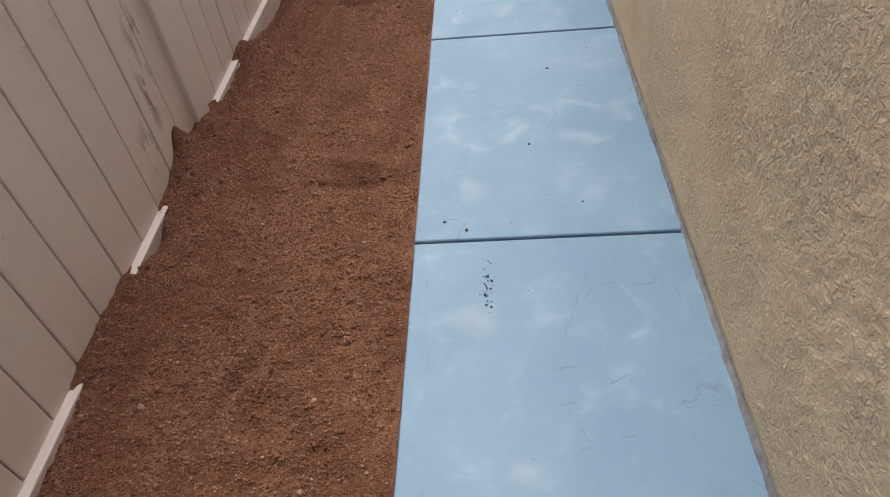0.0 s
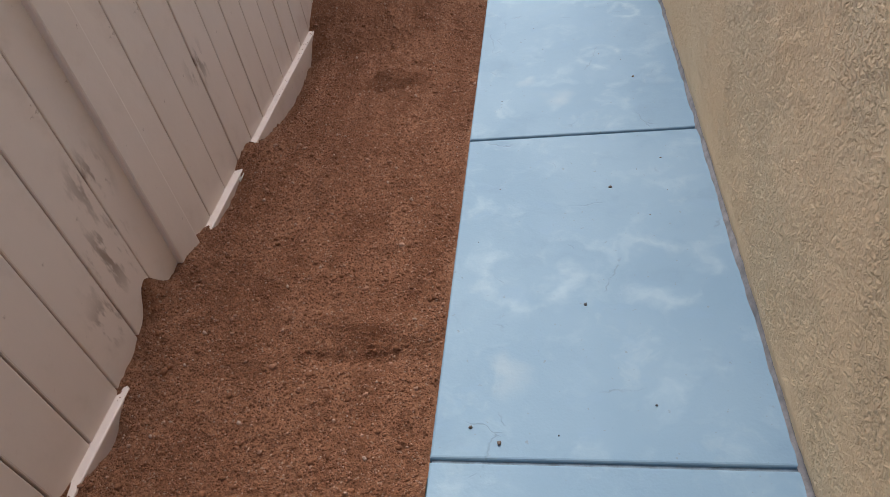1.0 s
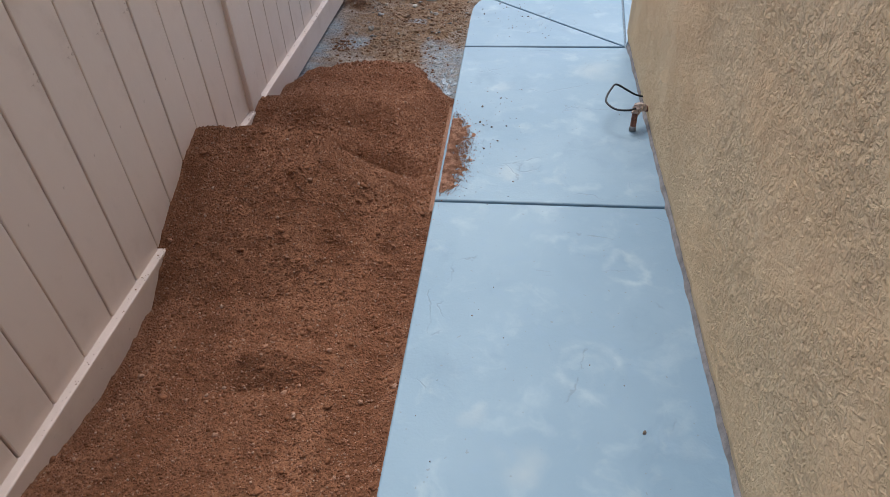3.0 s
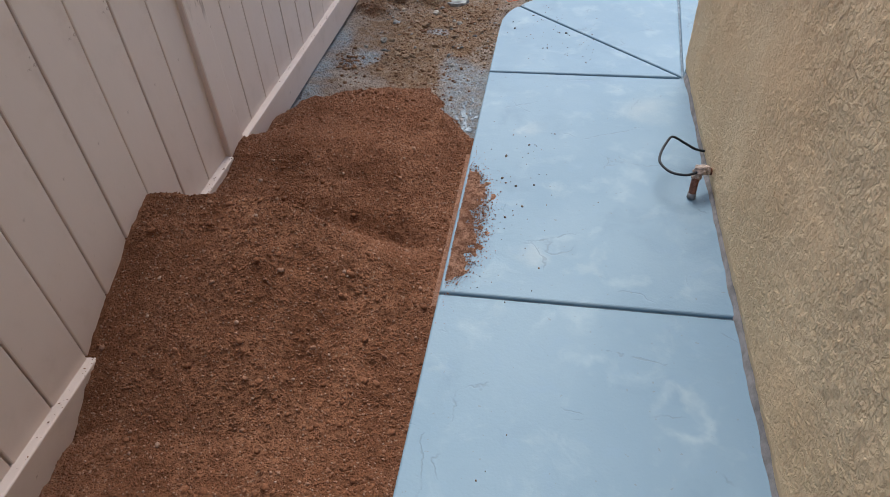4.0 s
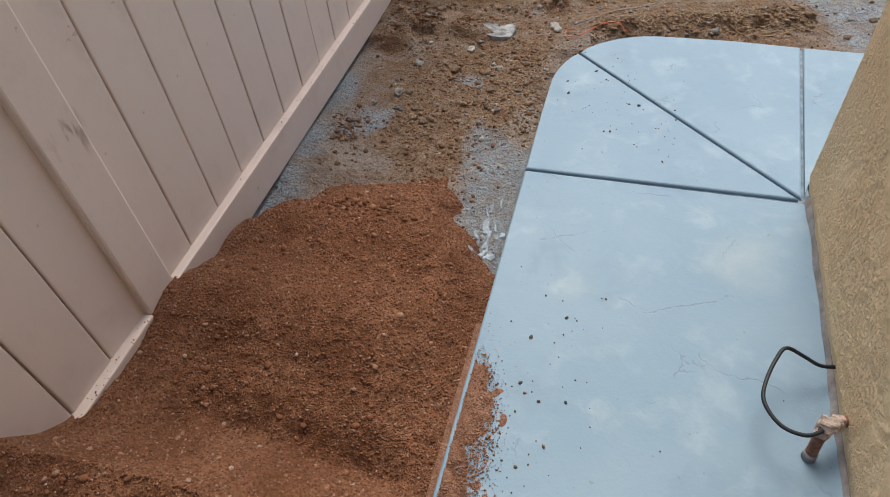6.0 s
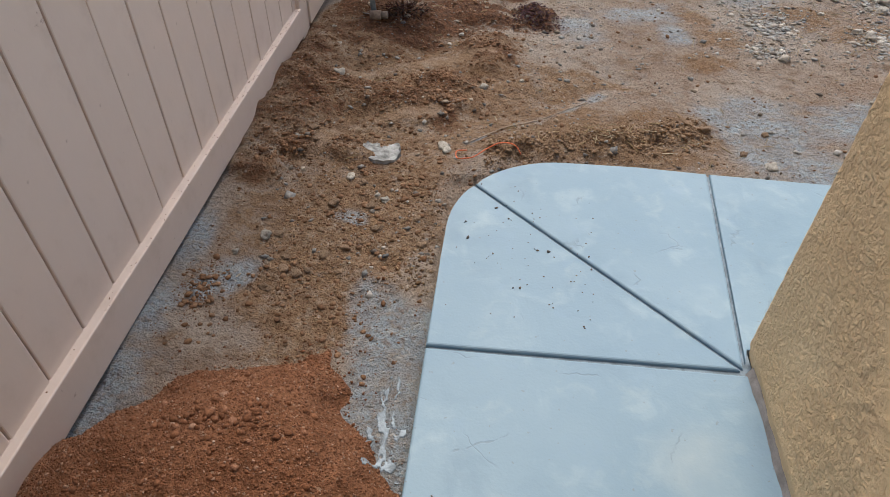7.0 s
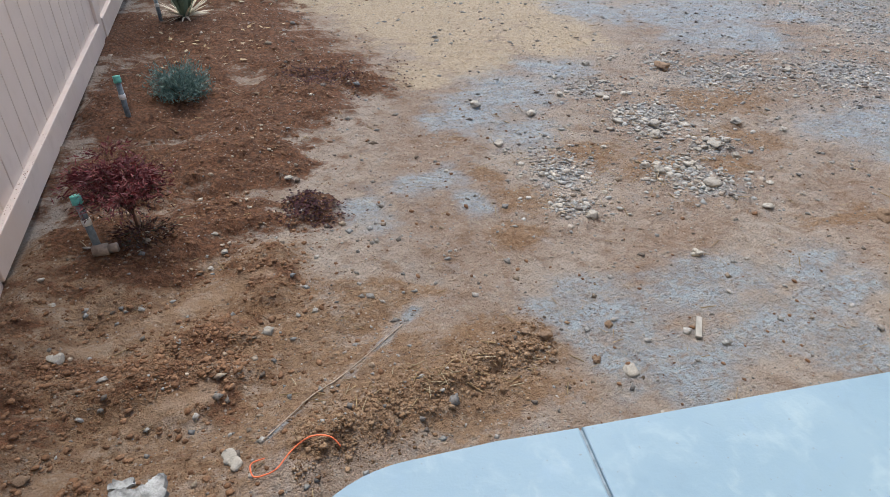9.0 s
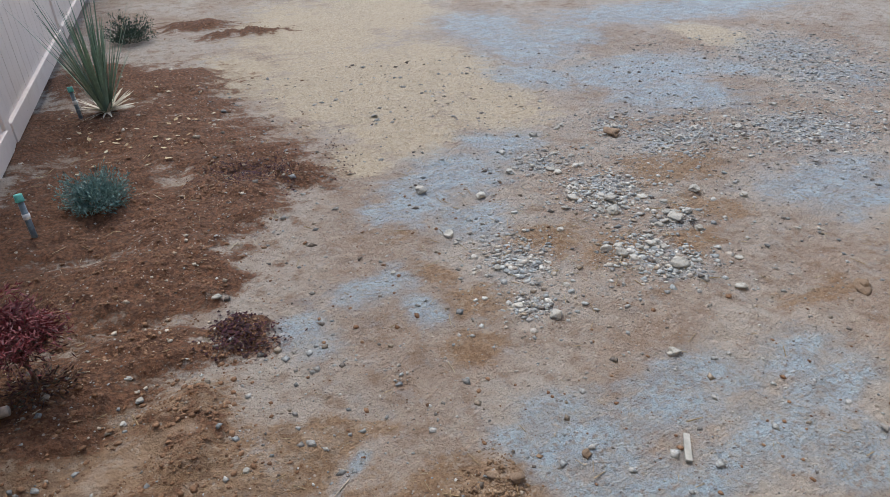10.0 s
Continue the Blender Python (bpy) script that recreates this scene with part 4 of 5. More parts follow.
# ---- tubes and leaves ----
def tube(name, pts, radius, material, parent=None, label="", sides=8, taper=1.0, smooth=True):
    bm = bmesh.new()
    rings = []
    pts = [Vector(p) for p in pts]
    for i, p in enumerate(pts):
        d = (pts[min(i + 1, len(pts) - 1)] - pts[max(i - 1, 0)]).normalized()
        side = d.cross(Vector((0.31, 0.2, 0.93))).normalized()
        up = side.cross(d)
        r = radius * (1 + (taper - 1) * i / max(1, len(pts) - 1))
        rings.append([bm.verts.new(p + (side * math.cos(a) + up * math.sin(a)) * r) for a in (2 * math.pi * k / sides for k in range(sides))])
    for a, b in zip(rings, rings[1:]):
        for k in range(sides):
            bm.faces.new((a[k], a[(k + 1) % sides], b[(k + 1) % sides], b[k]))
    bm.faces.new(rings[0][::-1])
    bm.faces.new(rings[-1])
    return part(name, bm, material, parent, label, smooth)


def curve_points(knots, steps=8):
    k = [Vector(p) for p in knots]
    out = []
    for i in range(len(k) - 1):
        a, b, c, d = k[max(i - 1, 0)], k[i], k[i + 1], k[min(i + 2, len(k) - 1)]
        for j in range(steps):
            t = j / steps
            out.append(0.5 * ((2 * b) + (c - a) * t + (2 * a - 5 * b + 4 * c - d) * t * t + (3 * b - a - 3 * c + d) * t ** 3))
    return out + [k[-1]]


def leaves(name, roots, ways, length, width, material, parent, rnd, label=""):
    """Small pointed leaves, each two folded triangles."""
    roots, ways = np.array(roots), np.array(ways)
    n = len(roots)
    ways = ways / np.linalg.norm(ways, axis=1, keepdims=True)
    side = np.cross(ways, rnd.normal(size=(n, 3)))
    side /= np.linalg.norm(side, axis=1, keepdims=True)
    fold = np.cross(side, ways)
    L = (length * rnd.uniform(0.7, 1.3, (n, 1)))
    W = (width * rnd.uniform(0.7, 1.3, (n, 1)))
    v = np.stack([roots, roots + ways * L * 0.45 + side * W / 2 + fold * W * 0.2, roots + ways * L, roots + ways * L * 0.45 - side * W / 2 + fold * W * 0.2], 1).reshape(-1, 3)
    i = 4 * np.arange(n)[:, None]
    f = np.concatenate([i + np.array([[0, 1, 2]]), i + np.array([[0, 2, 3]])])
    ob = new(name, raw(name, v, f, material))
    ob.parent = parent
    ob.matrix_parent_inverse = parent.matrix_world.inverted()
    return tagged(ob, label)


def settle(ob, parent):
    ob.matrix_parent_inverse = parent.matrix_world.inverted()
    return ob


def ground_z(x, y):
    return float(yard_height(np.array([x]), np.array([y]))[0])


def nandina(x, y, seed):
    rnd = np.random.RandomState(seed)
    z = ground_z(x, y)
    root = tagged(hold("nandina_shrub", x, y, z), "small airy nandina shrub with red and burgundy leaves in dark soil", "shrub")
    tips = []
    settle(tube("trunk", [(x, y, z - 0.03), (x + 0.004, y, z + 0.05), (x - 0.002, y + 0.003, z + 0.11)], 0.007, twig_mat, root, sides=7, taper=0.8), root)
    for k in range(15):
        a, lean = rnd.uniform(0, 2 * np.pi), rnd.uniform(0.03, 0.13)
        top = rnd.uniform(0.19, 0.31)
        end = (x + lean * math.cos(a), y + lean * math.sin(a), z + top)
        mid = (x + 0.35 * lean * math.cos(a), y + 0.35 * lean * math.sin(a), z + 0.5 * top + 0.02)
        settle(tube("stem", curve_points([(x, y, z + 0.07), mid, end], 4), 0.0035, twig_mat, root, sides=5, taper=0.4), root)
        for j in range(7):
            f = rnd.uniform(0.3, 1.0)
            tips.append((np.array(mid) * (1 - f) + np.array(end) * f, a + rnd.normal() * 1.3))
    red, red_w, low, low_w = [], [], [], []
    for p, a in tips:
        for _ in range(3):
            aa = a + rnd.normal() * 0.8
            reach = rnd.uniform(0.05, 0.125)
            for q in np.linspace(0.2, 1.0, 15):
                c = p + np.array([math.cos(aa), math.sin(aa), 0.5 - 0.7 * q]) * reach * q + rnd.normal(size=3) * 0.008
                w = np.array([math.cos(aa), math.sin(aa), 0.1]) + rnd.normal(size=3) * 0.6
                if c[2] > z + 0.17 + rnd.normal() * 0.03:
                    red.append(c), red_w.append(w)
                elif c[2] > z + 0.10:
                    low.append(c), low_w.append(w)
    # skirt of fallen leaves, coloured dark to carry the shadow below the crown
    for _ in range(330):
        a, q = rnd.uniform(0, 2 * np.pi), rnd.power(1.3)
        low.append(np.array([x + 0.02 + 0.12 * q * math.cos(a), y - 0.03 + 0.10 * q * math.sin(a), z + 0.008 + 0.03 * rnd.uniform() * (1.1 - q)]))
        low_w.append(np.array([math.cos(a), math.sin(a), 0.2]) + rnd.normal(size=3) * 0.5)
    leaves("foliage", red, red_w, 0.025, 0.0050, red_leaf, root, rnd)
    leaves("lower_foliage", low, low_w, 0.022, 0.006, shaded_leaf, root, rnd, "purple-green lower and fallen leaves, coloured dark for the shade under the crown")


def bushlet(x, y, size, material, label, seed, twigs=420):
    rnd = np.random.RandomState(seed)
    z = ground_z(x, y)
    root = tagged(hold("shrub", x, y, z), label, "shrub")
    c, w, knots = [], [], []
    for k in range(twigs):
        a = rnd.uniform(0, 2 * np.pi)
        el = math.asin(rnd.uniform(0.05, 1.0))
        d = np.array([math.cos(a) * math.cos(el), math.sin(a) * math.cos(el), math.sin(el) * 0.95 + 0.08])
        r = size * rnd.uniform(0.78, 1.08) * (1 + 0.15 * math.sin(3 * a + seed))
        for q in np.linspace(0.35, 1.0, 12):
            p = np.array([x, y, z]) + d * r * q + rnd.normal(size=3) * 0.004
            c.append(p), w.append(d * 0.8 + rnd.normal(size=3) * 0.55 + np.array([0, 0, 0.3]))
        if k < 14:
            settle(tube("stem", [(x, y, z - 0.01), tuple(np.array([x, y, z]) + d * r * 0.8)], 0.0028, twig_mat, root, sides=5, taper=0.5), root)
    leaves("foliage", c, w, size * 0.11, size * 0.032, material, root, rnd)


def blades(name, x, y, z, count, low, high, lean0, lean1, width, material, parent, rnd, droop=0.35):
    for k in range(count):
        V, F = [], []
        a = rnd.uniform(0, 2 * np.pi)
        lean, L = rnd.uniform(lean0, lean1), rnd.uniform(low, high)
        p = np.array([x + 0.018 * math.cos(a), y + 0.018 * math.sin(a), z])
        side = np.array([-math.sin(a), math.cos(a), 0])
        for i in range(7):
            t = i / 6
            wv = width * (1 - t ** 2.2) / 2 + 0.0006
            V.extend([p - side * wv, p + side * wv + np.array([0, 0, wv * 0.5])])
            ang = lean + droop * lean * t
            p = p + np.array([math.cos(a) * math.sin(ang), math.sin(a) * math.sin(ang), math.cos(ang)]) * L / 6
        F = [(2 * i, 2 * i + 1, 2 * i + 3, 2 * i + 2) for i in range(6)]
        ob = new(name, raw(name, np.array(V), F, material))
        ob.parent = parent
        settle(ob, parent)


def spiky_plant(x, y, seed):
    rnd = np.random.RandomState(seed)
    z = ground_z(x, y)
    root = tagged(hold("yucca_plant", x, y, z), "spiky grey-green yucca with cream dry leaves at its base", "plant")
    blades("leaf", x, y, z, 96, 0.40, 0.82, 0.03, 0.48, 0.0145, blade_mat, root, rnd)
    blades("dry_leaf", x, y, z + 0.01, 48, 0.12, 0.22, 0.8, 1.4, 0.02, dry_blade, root, rnd, 0.2)


def riser(x, y, height, tx, ty, fitting=False):
    """An irrigation riser, leaning by tx, ty over its height."""
    z = ground_z(x, y)
    root = tagged(hold("irrigation_riser", x, y, z), "grey irrigation riser pipe with teal cap standing in soil", "riser")
    foot, top = Vector((x, y, z - 0.05)), Vector((x + tx, y + ty, z + height))
    d = (top - foot).normalized()
    settle(tube("pipe", [foot, top], 0.013, riser_mat, root, sides=14), root)
    settle(tube("collar", [top - d * 0.085, top - d * 0.06], 0.0155, white_ring, root, "worn white collar", 14), root)
    settle(tube("cap", [top - d * 0.004, top + d * 0.004, top + d * 0.024, top + d * 0.028], 0.019, teal, root, "teal screw cap", 16, 0.9), root)
    if fitting:
        for k, (dx, dy, r, L) in enumerate(((0.0, 0.0, 0.022, 0.05), (0.04, 0.004, 0.017, 0.03))):
            ring = settle(tube("base_fitting", [(x + dx - L / 2, y + dy, z + 0.012), (x + dx + L / 2, y + dy, z + 0.016)], r, fitting_mat, root, "dusty grey pipe fitting", 10), root)
    return root


fitting_mat = plain_material("dusty_grey_fitting", (0.27, 0.22, 0.18), 0.9, 0.3, 40, 0.4)
nandina(-0.375, 8.27, 11)
bushlet(-0.275, 9.56, 0.17, blue_leaf, "rounded blue-grey shrub with fine leaves in dark soil", 12)
bushlet(-0.255, 13.0, 0.24, green_leaf, "dusky green rounded shrub near the fence", 13, 200)
spiky_plant(-0.33, 11.02, 14)
riser(-0.48, 8.14, 0.185, -0.035, 0.05, True)
riser(-0.51, 9.29, 0.165, -0.014, 0.04)
riser(-0.49, 11.02, 0.17, -0.02, 0.05)


# ---- pipe stub and cable at the wall ----
def pipe_stub():
    root = tagged(hold("pipe_stub", 0.725, 5.44, 0.0), "taped copper pipe stub bent down out of the wall", "pipe")
    settle(tube("elbow", curve_points([(0.80, 5.500, 0.050), (0.765, 5.478, 0.066), (0.735, 5.455, 0.084), (0.724, 5.442, 0.070), (0.720, 5.425, 0.014)], 5), 0.0115, copper, root, "dull copper bend", 12), root)
    settle(tube("pipe_end", [(0.7206, 5.4265, 0.018), (0.7190, 5.4230, 0.001)], 0.0135, zinc, root, "dark grey pipe end", 12), root)
    rnd = random.Random(4)
    for c, r in (((0.733, 5.454, 0.086), 0.017), ((0.725, 5.444, 0.070), 0.014), ((0.752, 5.468, 0.076), 0.015)):
        bm = bmesh.new()
        bmesh.ops.create_icosphere(bm, subdivisions=3, radius=r)
        off = Vector((rnd.random() * 9, 3, 1))
        for v in bm.verts:
            v.co = Vector(c) + Vector((v.co.x * 1.1, v.co.y, v.co.z * 0.95)) * (1 + 0.5 * noise.noise(v.co * 90 + off))
        settle(part("tape_wrap", bm, tape_mat, root, "crumpled pale tape"), root)


pipe_stub()
cable = tube("cable", curve_points([(0.728, 5.446, 0.085), (0.691, 5.421, 0.088), (0.646, 5.433, 0.086), (0.617, 5.476, 0.088), (0.620, 5.521, 0.092), (0.643, 5.582, 0.096), (0.664, 5.612, 0.098), (0.706, 5.614, 0.075), (0.742, 5.613, 0.055), (0.783, 5.630, 0.036), (0.80, 5.632, 0.034)], 6), 0.0042, black_rubber)
tagged(cable, "thin black cable looped from the wall to the pipe stub", "cable")

# ---- soil spilt over the walkway edge ----
X, Y, Q = sheet(np.linspace(-0.012, 0.17, 60), np.linspace(4.9, 5.62, 180))
ext = 0.098 * np.sqrt(np.clip(1 - ((Y - 5.24) / 0.27) ** 2, 0, 1)) * (0.85 + 0.8 * fbm(X * 0, Y, 0.16, 71, 3))
Z = 0.006 * np.clip(1 - np.clip(X, 0, 1) / np.maximum(ext, 1e-3), -1, 1) ** 1.0 + 0.006 * fbm(X, Y, 0.022, 72, 3) + 0.0010
Z = np.where(ext < 0.01, -0.02, Z) - 0.03 * sstep(0.016, 0.008, X)
spill_me = raw("soil_spill", np.stack([X, Y, np.maximum(Z, -0.02)], 1), Q, soil_material("dry_spilt_soil", (0.17, 0.085, 0.052), (0.30, 0.155, 0.096), (0.37, 0.205, 0.135)), True)
tagged(new("soil_spill", spill_me), "red-brown soil spilt over the edge of the walkway", "soil", kind="stuff")
rng = np.random.RandomState(21)
n = 6500
py = rng.normal(5.24, 0.17, n)
px = np.abs(rng.normal(0.045, 0.045, n)) + 0.014
lim = 0.098 * np.sqrt(np.clip(1 - ((py - 5.24) / 0.30) ** 2, 0, 1)) + 0.016 * rng.exponential(1, n)
keep = (px < lim) & (py < 5.62)
tagged(scatter("spilt_crumbs", CRUMBS, np.stack([px, py, 0.001 + 0.005 * np.clip(1 - px / 0.12, 0, 1)], 1)[keep], (0.0022 + 0.0045 * rng.power(0.35, n) ** 2)[keep], island_material("dusty_crumbs", [(0.22, 0.11, 0.068), (0.30, 0.155, 0.096), (0.36, 0.20, 0.13), (0.26, 0.13, 0.08)], 0.95, 0.3, 300.0), 22), "loose soil crumbs scattered on the walkway", "soil crumbs", kind="stuff")
n = 206
px = np.concatenate([rng.uniform(0.02, 0.30, 70), rng.uniform(0.04, 0.45, 70), rng.uniform(0.02, 0.7, 30), rng.normal(0.217, 0.008, 36)])
py = np.concatenate([rng.uniform(4.95, 5.75, 70), rng.uniform(6.25, 6.85, 70), rng.uniform(2.0, 6.0, 30), rng.normal(2.30, 0.05, 36)])
grit = island_material("dark_grit", [(0.10, 0.09, 0.08), (0.18, 0.13, 0.09), (0.08, 0.09, 0.10)], 0.9)
tagged(scatter("walkway_grit", GRAINS, np.stack([px, py, np.full(n, 0.0015)], 1), 0.004 + 0.009 * rng.power(0.45, n) ** 3, grit, 23), "dark grit and tiny pebbles on the concrete", "grit", kind="stuff")


# ---- stones, clods and litter in the yard ----
def drop(px, py, sizes, sink=0.26):
    return np.stack([px, py, yard_height(px, py) + sizes * (0.3 - sink)], 1)


def inside(px, py):
    """Open ground only: not under the walkway or in the fence."""
    return (px > -0.74) & ~((px > -0.02) & (py < 7.03 - 0.04 * (px - 0.6)) & ~((px < 0.3) & (py > 6.93))) & (py > 6.05) & (packed_soil(px, py) < 0.55)


def around(spots, counts, rnd):
    xs, ys = [], []
    for (cx, cy, rx, ry), c in zip(spots, counts):
        xs.append(rnd.normal(cx, rx * 0.6, c)), ys.append(rnd.normal(cy, ry * 0.6, c))
        far = rnd.uniform(0, 1, c) < 0.35
        xs[-1] = np.where(far, cx + (xs[-1] - cx) * 2.2, xs[-1])
        ys[-1] = np.where(far, cy + (ys[-1] - cy) * 2.2, ys[-1])
    return np.concatenate(xs), np.concatenate(ys)


rng = np.random.RandomState(31)
px, py = around(RUBBLE, [1200, 350, 600, 1100, 350, 350, 500, 300, 450, 2800, 2000, 2600, 400, 2600], rng)
s = 0.006 + 0.028 * rng.power(0.40, len(px)) ** 3
k = inside(px, py)
tagged(scatter("gravel", GRAINS, drop(px, py, s)[k], s[k], gravel_mat, 32, 0.55), "grey crushed gravel scattered over the bare yard", "gravel", kind="stuff")
px, py = rng.uniform(0.2, 6.5, 7500), rng.uniform(6.9, 12.5, 7500)
px, py = np.concatenate([px, rng.uniform(-0.3, 2.4, 2600)]), np.concatenate([py, rng.uniform(6.2, 9.5, 2600)])
s = 0.005 + 0.015 * rng.power(0.4, len(px)) ** 3
k = inside(px, py)
tagged(scatter("yard_pebbles", CRUMBS, drop(px, py, s)[k], s[k], gravel_mat, 33, 0.55), "small grey pebbles strewn over the yard", "pebbles", kind="stuff")
px, py = around(RUBBLE, [500, 200, 400, 500, 200, 200, 300, 200, 300, 1500, 1200, 1300, 300, 1200], rng)
px, py = np.concatenate([px, rng.uniform(0.2, 4.5, 5500), rng.uniform(-0.6, 0.5, 900)]), np.concatenate([py, rng.uniform(7.1, 11.5, 5500), rng.uniform(6.4, 8.3, 900)])
s = 0.006 + 0.030 * rng.power(0.40, len(px)) ** 3
k = inside(px, py)
chips = island_material("stone_chips", [(0.30, 0.31, 0.30), (0.13, 0.11, 0.095), (0.42, 0.41, 0.38), (0.20, 0.21, 0.215), (0.11, 0.085, 0.065), (0.36, 0.30, 0.23)], 0.85, 0.5, 150.0)
tagged(scatter("stone_chips", CRUMBS, drop(px, py, s)[k], s[k] * 1.15, chips, 42, 0.45), "flat grey and brown stone chips strewn over the yard", "gravel", kind="stuff")
px, py = around(BED + BED_NEAR + RUST_NEAR[2:9], [420] * 20 + [900] * 10 + [420] * 7, rng)
t = rng.uniform(0.1, 0.95, 4200)
px = np.concatenate([px, rng.uniform(-0.6, 2.5, 1800)])
py = np.concatenate([py, rng.uniform(6.2, 9.5, 1800)])
s = 0.005 + 0.019 * rng.power(0.40, len(px)) ** 3
k = inside(px, py)
tagged(scatter("soil_clods", GRAINS, drop(px, py, s)[k], s[k], clod_mat, 34, 0.6), "crumbly brown soil clods over the planting bed", "soil clods", kind="stuff")
ochre = island_material("ochre_clods", [(0.17, 0.10, 0.056), (0.25, 0.16, 0.095), (0.32, 0.225, 0.145), (0.14, 0.08, 0.046)], 0.95, 0.8, 200.0)
px = np.concatenate([t, rng.normal(0.5, 0.22, 500), rng.normal(-0.08, 0.05, 500)])
py = np.concatenate([7.12 + 0.32 * t + rng.normal(0, 0.055, 4200), rng.normal(7.3, 0.08, 500), rng.uniform(6.45, 6.95, 500)])
s = 0.005 + 0.014 * rng.power(0.36, len(px)) ** 3
k = inside(px, py)
tagged(scatter("ochre_clods", CRUMBS, drop(px, py, s)[k], s[k] * 1.2, ochre, 38, 0.75), "ridge of crumbly ochre soil clods along the slab", "soil clods", kind="stuff")
px, py = around(BED[:16] + BED_NEAR, [42] * 16 + [9] * 10, rng)
s = 0.006 + 0.022 * rng.power(0.4, len(px)) ** 3
k = inside(px, py)
pale = island_material("pale_pebbles", [(0.42, 0.36, 0.28), (0.5, 0.45, 0.37), (0.34, 0.27, 0.2), (0.3, 0.2, 0.13)], 0.9, 0.5, 150.0)
tagged(scatter("bed_pebbles", GRAINS, drop(px, py, s)[k], s[k], pale, 39, 0.8), "pale pebbles scattered in the planting bed", "pebbles", kind="stuff")
py = np.concatenate([rng.uniform(1.2, 5.4, 220), rng.normal(6.9, 0.5, 60), rng.normal(7.6, 0.25, 60), rng.normal(8.5, 0.2, 60)])
px = rng.uniform(-0.79, -0.768, len(py))
tagged(scatter("rail_crumbs", CRUMBS, np.stack([px, py, np.full(len(py), 0.0675)], 1), rng.uniform(0.0015, 0.005, len(py)), crumb_mat, 40), "soil crumbs caught on the bottom rail of the fence", "soil crumbs", kind="stuff")
stick = (np.array([(-0.5, -0.03, -0.03), (0.5, -0.02, -0.02), (0.5, 0.03, 0.0), (-0.5, 0.03, 0.0), (-0.5, 0, 0.04), (0.5, 0, 0.03)]), np.array([(0, 1, 2), (0, 2, 3), (0, 4, 1), (1, 4, 5), (3, 2, 4), (2, 5, 4)]))
px, py = rng.uniform(-0.6, 3.0, 420), rng.uniform(6.4, 10.5, 420)
px, py = np.concatenate([px, rng.normal(1.6, 0.3, 120), rng.normal(0.5, 0.25, 90)]), np.concatenate([py, rng.normal(8.5, 0.3, 120), rng.normal(7.33, 0.07, 90)])
s = rng.uniform(0.015, 0.06, len(px))
k = inside(px, py)
P = drop(px, py, s * 0)[k] + np.array([0, 0, 0.004])
tagged(scatter("straw_bits", [stick], P, s[k], straw_mat, 35, 1.0), "bits of dry straw and twigs lying on the ground", "straw", kind="stuff")
flake = (np.array([(-0.5, 0, 0), (0, -0.3, 0.05), (0.5, 0, 0.12), (0, 0.3, 0.02)]), np.array([(0, 1, 2), (0, 2, 3)]))
px = np.concatenate([rng.normal(0.275, 0.060, 380), rng.normal(0.23, 0.045, 160), rng.normal(0.45, 0.13, 620), rng.normal(0.62, 0.05, 80), rng.normal(0.95, 0.05, 90)])
py = np.concatenate([rng.normal(8.31, 0.045, 380), rng.normal(8.40, 0.05, 160), rng.normal(9.72, 0.10, 620), rng.normal(9.55, 0.1, 80), rng.normal(9.85, 0.2, 90)])
P = np.stack([px, py, yard_height(px, py) + rng.uniform(0.0, 0.009, len(px))], 1)
tagged(scatter("leaf_litter", [flake], P, rng.uniform(0.008, 0.020, len(px)), litter_mat, 36), "dark purple dead leaf litter on the soil", "leaf litter", kind="stuff")
px = np.concatenate([rng.uniform(-0.6, 0.3, 55), rng.normal(0.0, 0.25, 30)])
py = np.concatenate([rng.uniform(9.9, 12.0, 55), rng.normal(10.4, 0.2, 30)])
P = np.stack([px, py, yard_height(px, py) + 0.006], 1)
tagged(scatter("dry_leaves", [flake], P, rng.uniform(0.015, 0.045, len(px)), straw_mat, 37), "pale dry leaves fallen on the planting bed", "leaf litter", kind="stuff")

ROCK_MESH = {}


def rock(x, y, size, kind="grey", flat=0.6, turn=0.0, label="", shape=None, z=None):
    key = (kind, (shape if shape is not None else int(x * 100 + y * 37)) % 9, round(flat, 1))
    if key not in ROCK_MESH:
        vs, fs = pebble(200 + key[1] + (50 if kind == "brown" else 0), 3, flat, 1.05)
        ROCK_MESH[key] = raw("rock", vs, fs, brown_stone_mat if kind == "brown" else stone_mat, False)
    ob = new("rock", ROCK_MESH[key])
    zz = (ground_z(x, y) if z is None else z) + size * flat * 0.18
    ob.matrix_world = pose(x, y, zz, 0, 0, turn) @ Matrix.Diagonal((size, size, size, 1))
    return tagged(ob, label or ("clod of dried brown earth lying in the yard" if kind == "brown" else "pale grey stone lying on the bare yard"), "clod" if kind == "brown" else "rock", "stones in the yard")


for x, y, size, kind in ((-0.543, 7.634, 0.05, "grey"), (0.059, 7.66, 0.05, "grey"), (1.131, 7.237, 0.06, "grey"), (1.655, 7.70, 0.055, "grey"), (2.567, 9.51, 0.11, "brown"), (2.16, 7.945, 0.045, "grey"), (1.516, 9.08, 0.07, "grey"), (2.05, 8.68, 0.09, "grey"), (-0.56, 6.645, 0.05, "grey"), (-0.055, 7.19, 0.045, "grey"),
                         (-0.04, 7.16, 0.04, "grey"), (1.16, 7.44, 0.045, "brown"), (1.05, 7.30, 0.035, "brown"), (0.93, 7.42, 0.05, "brown"), (0.87, 7.45, 0.04, "brown")):
    rock(x, y, size, kind, 0.4, x * 200)
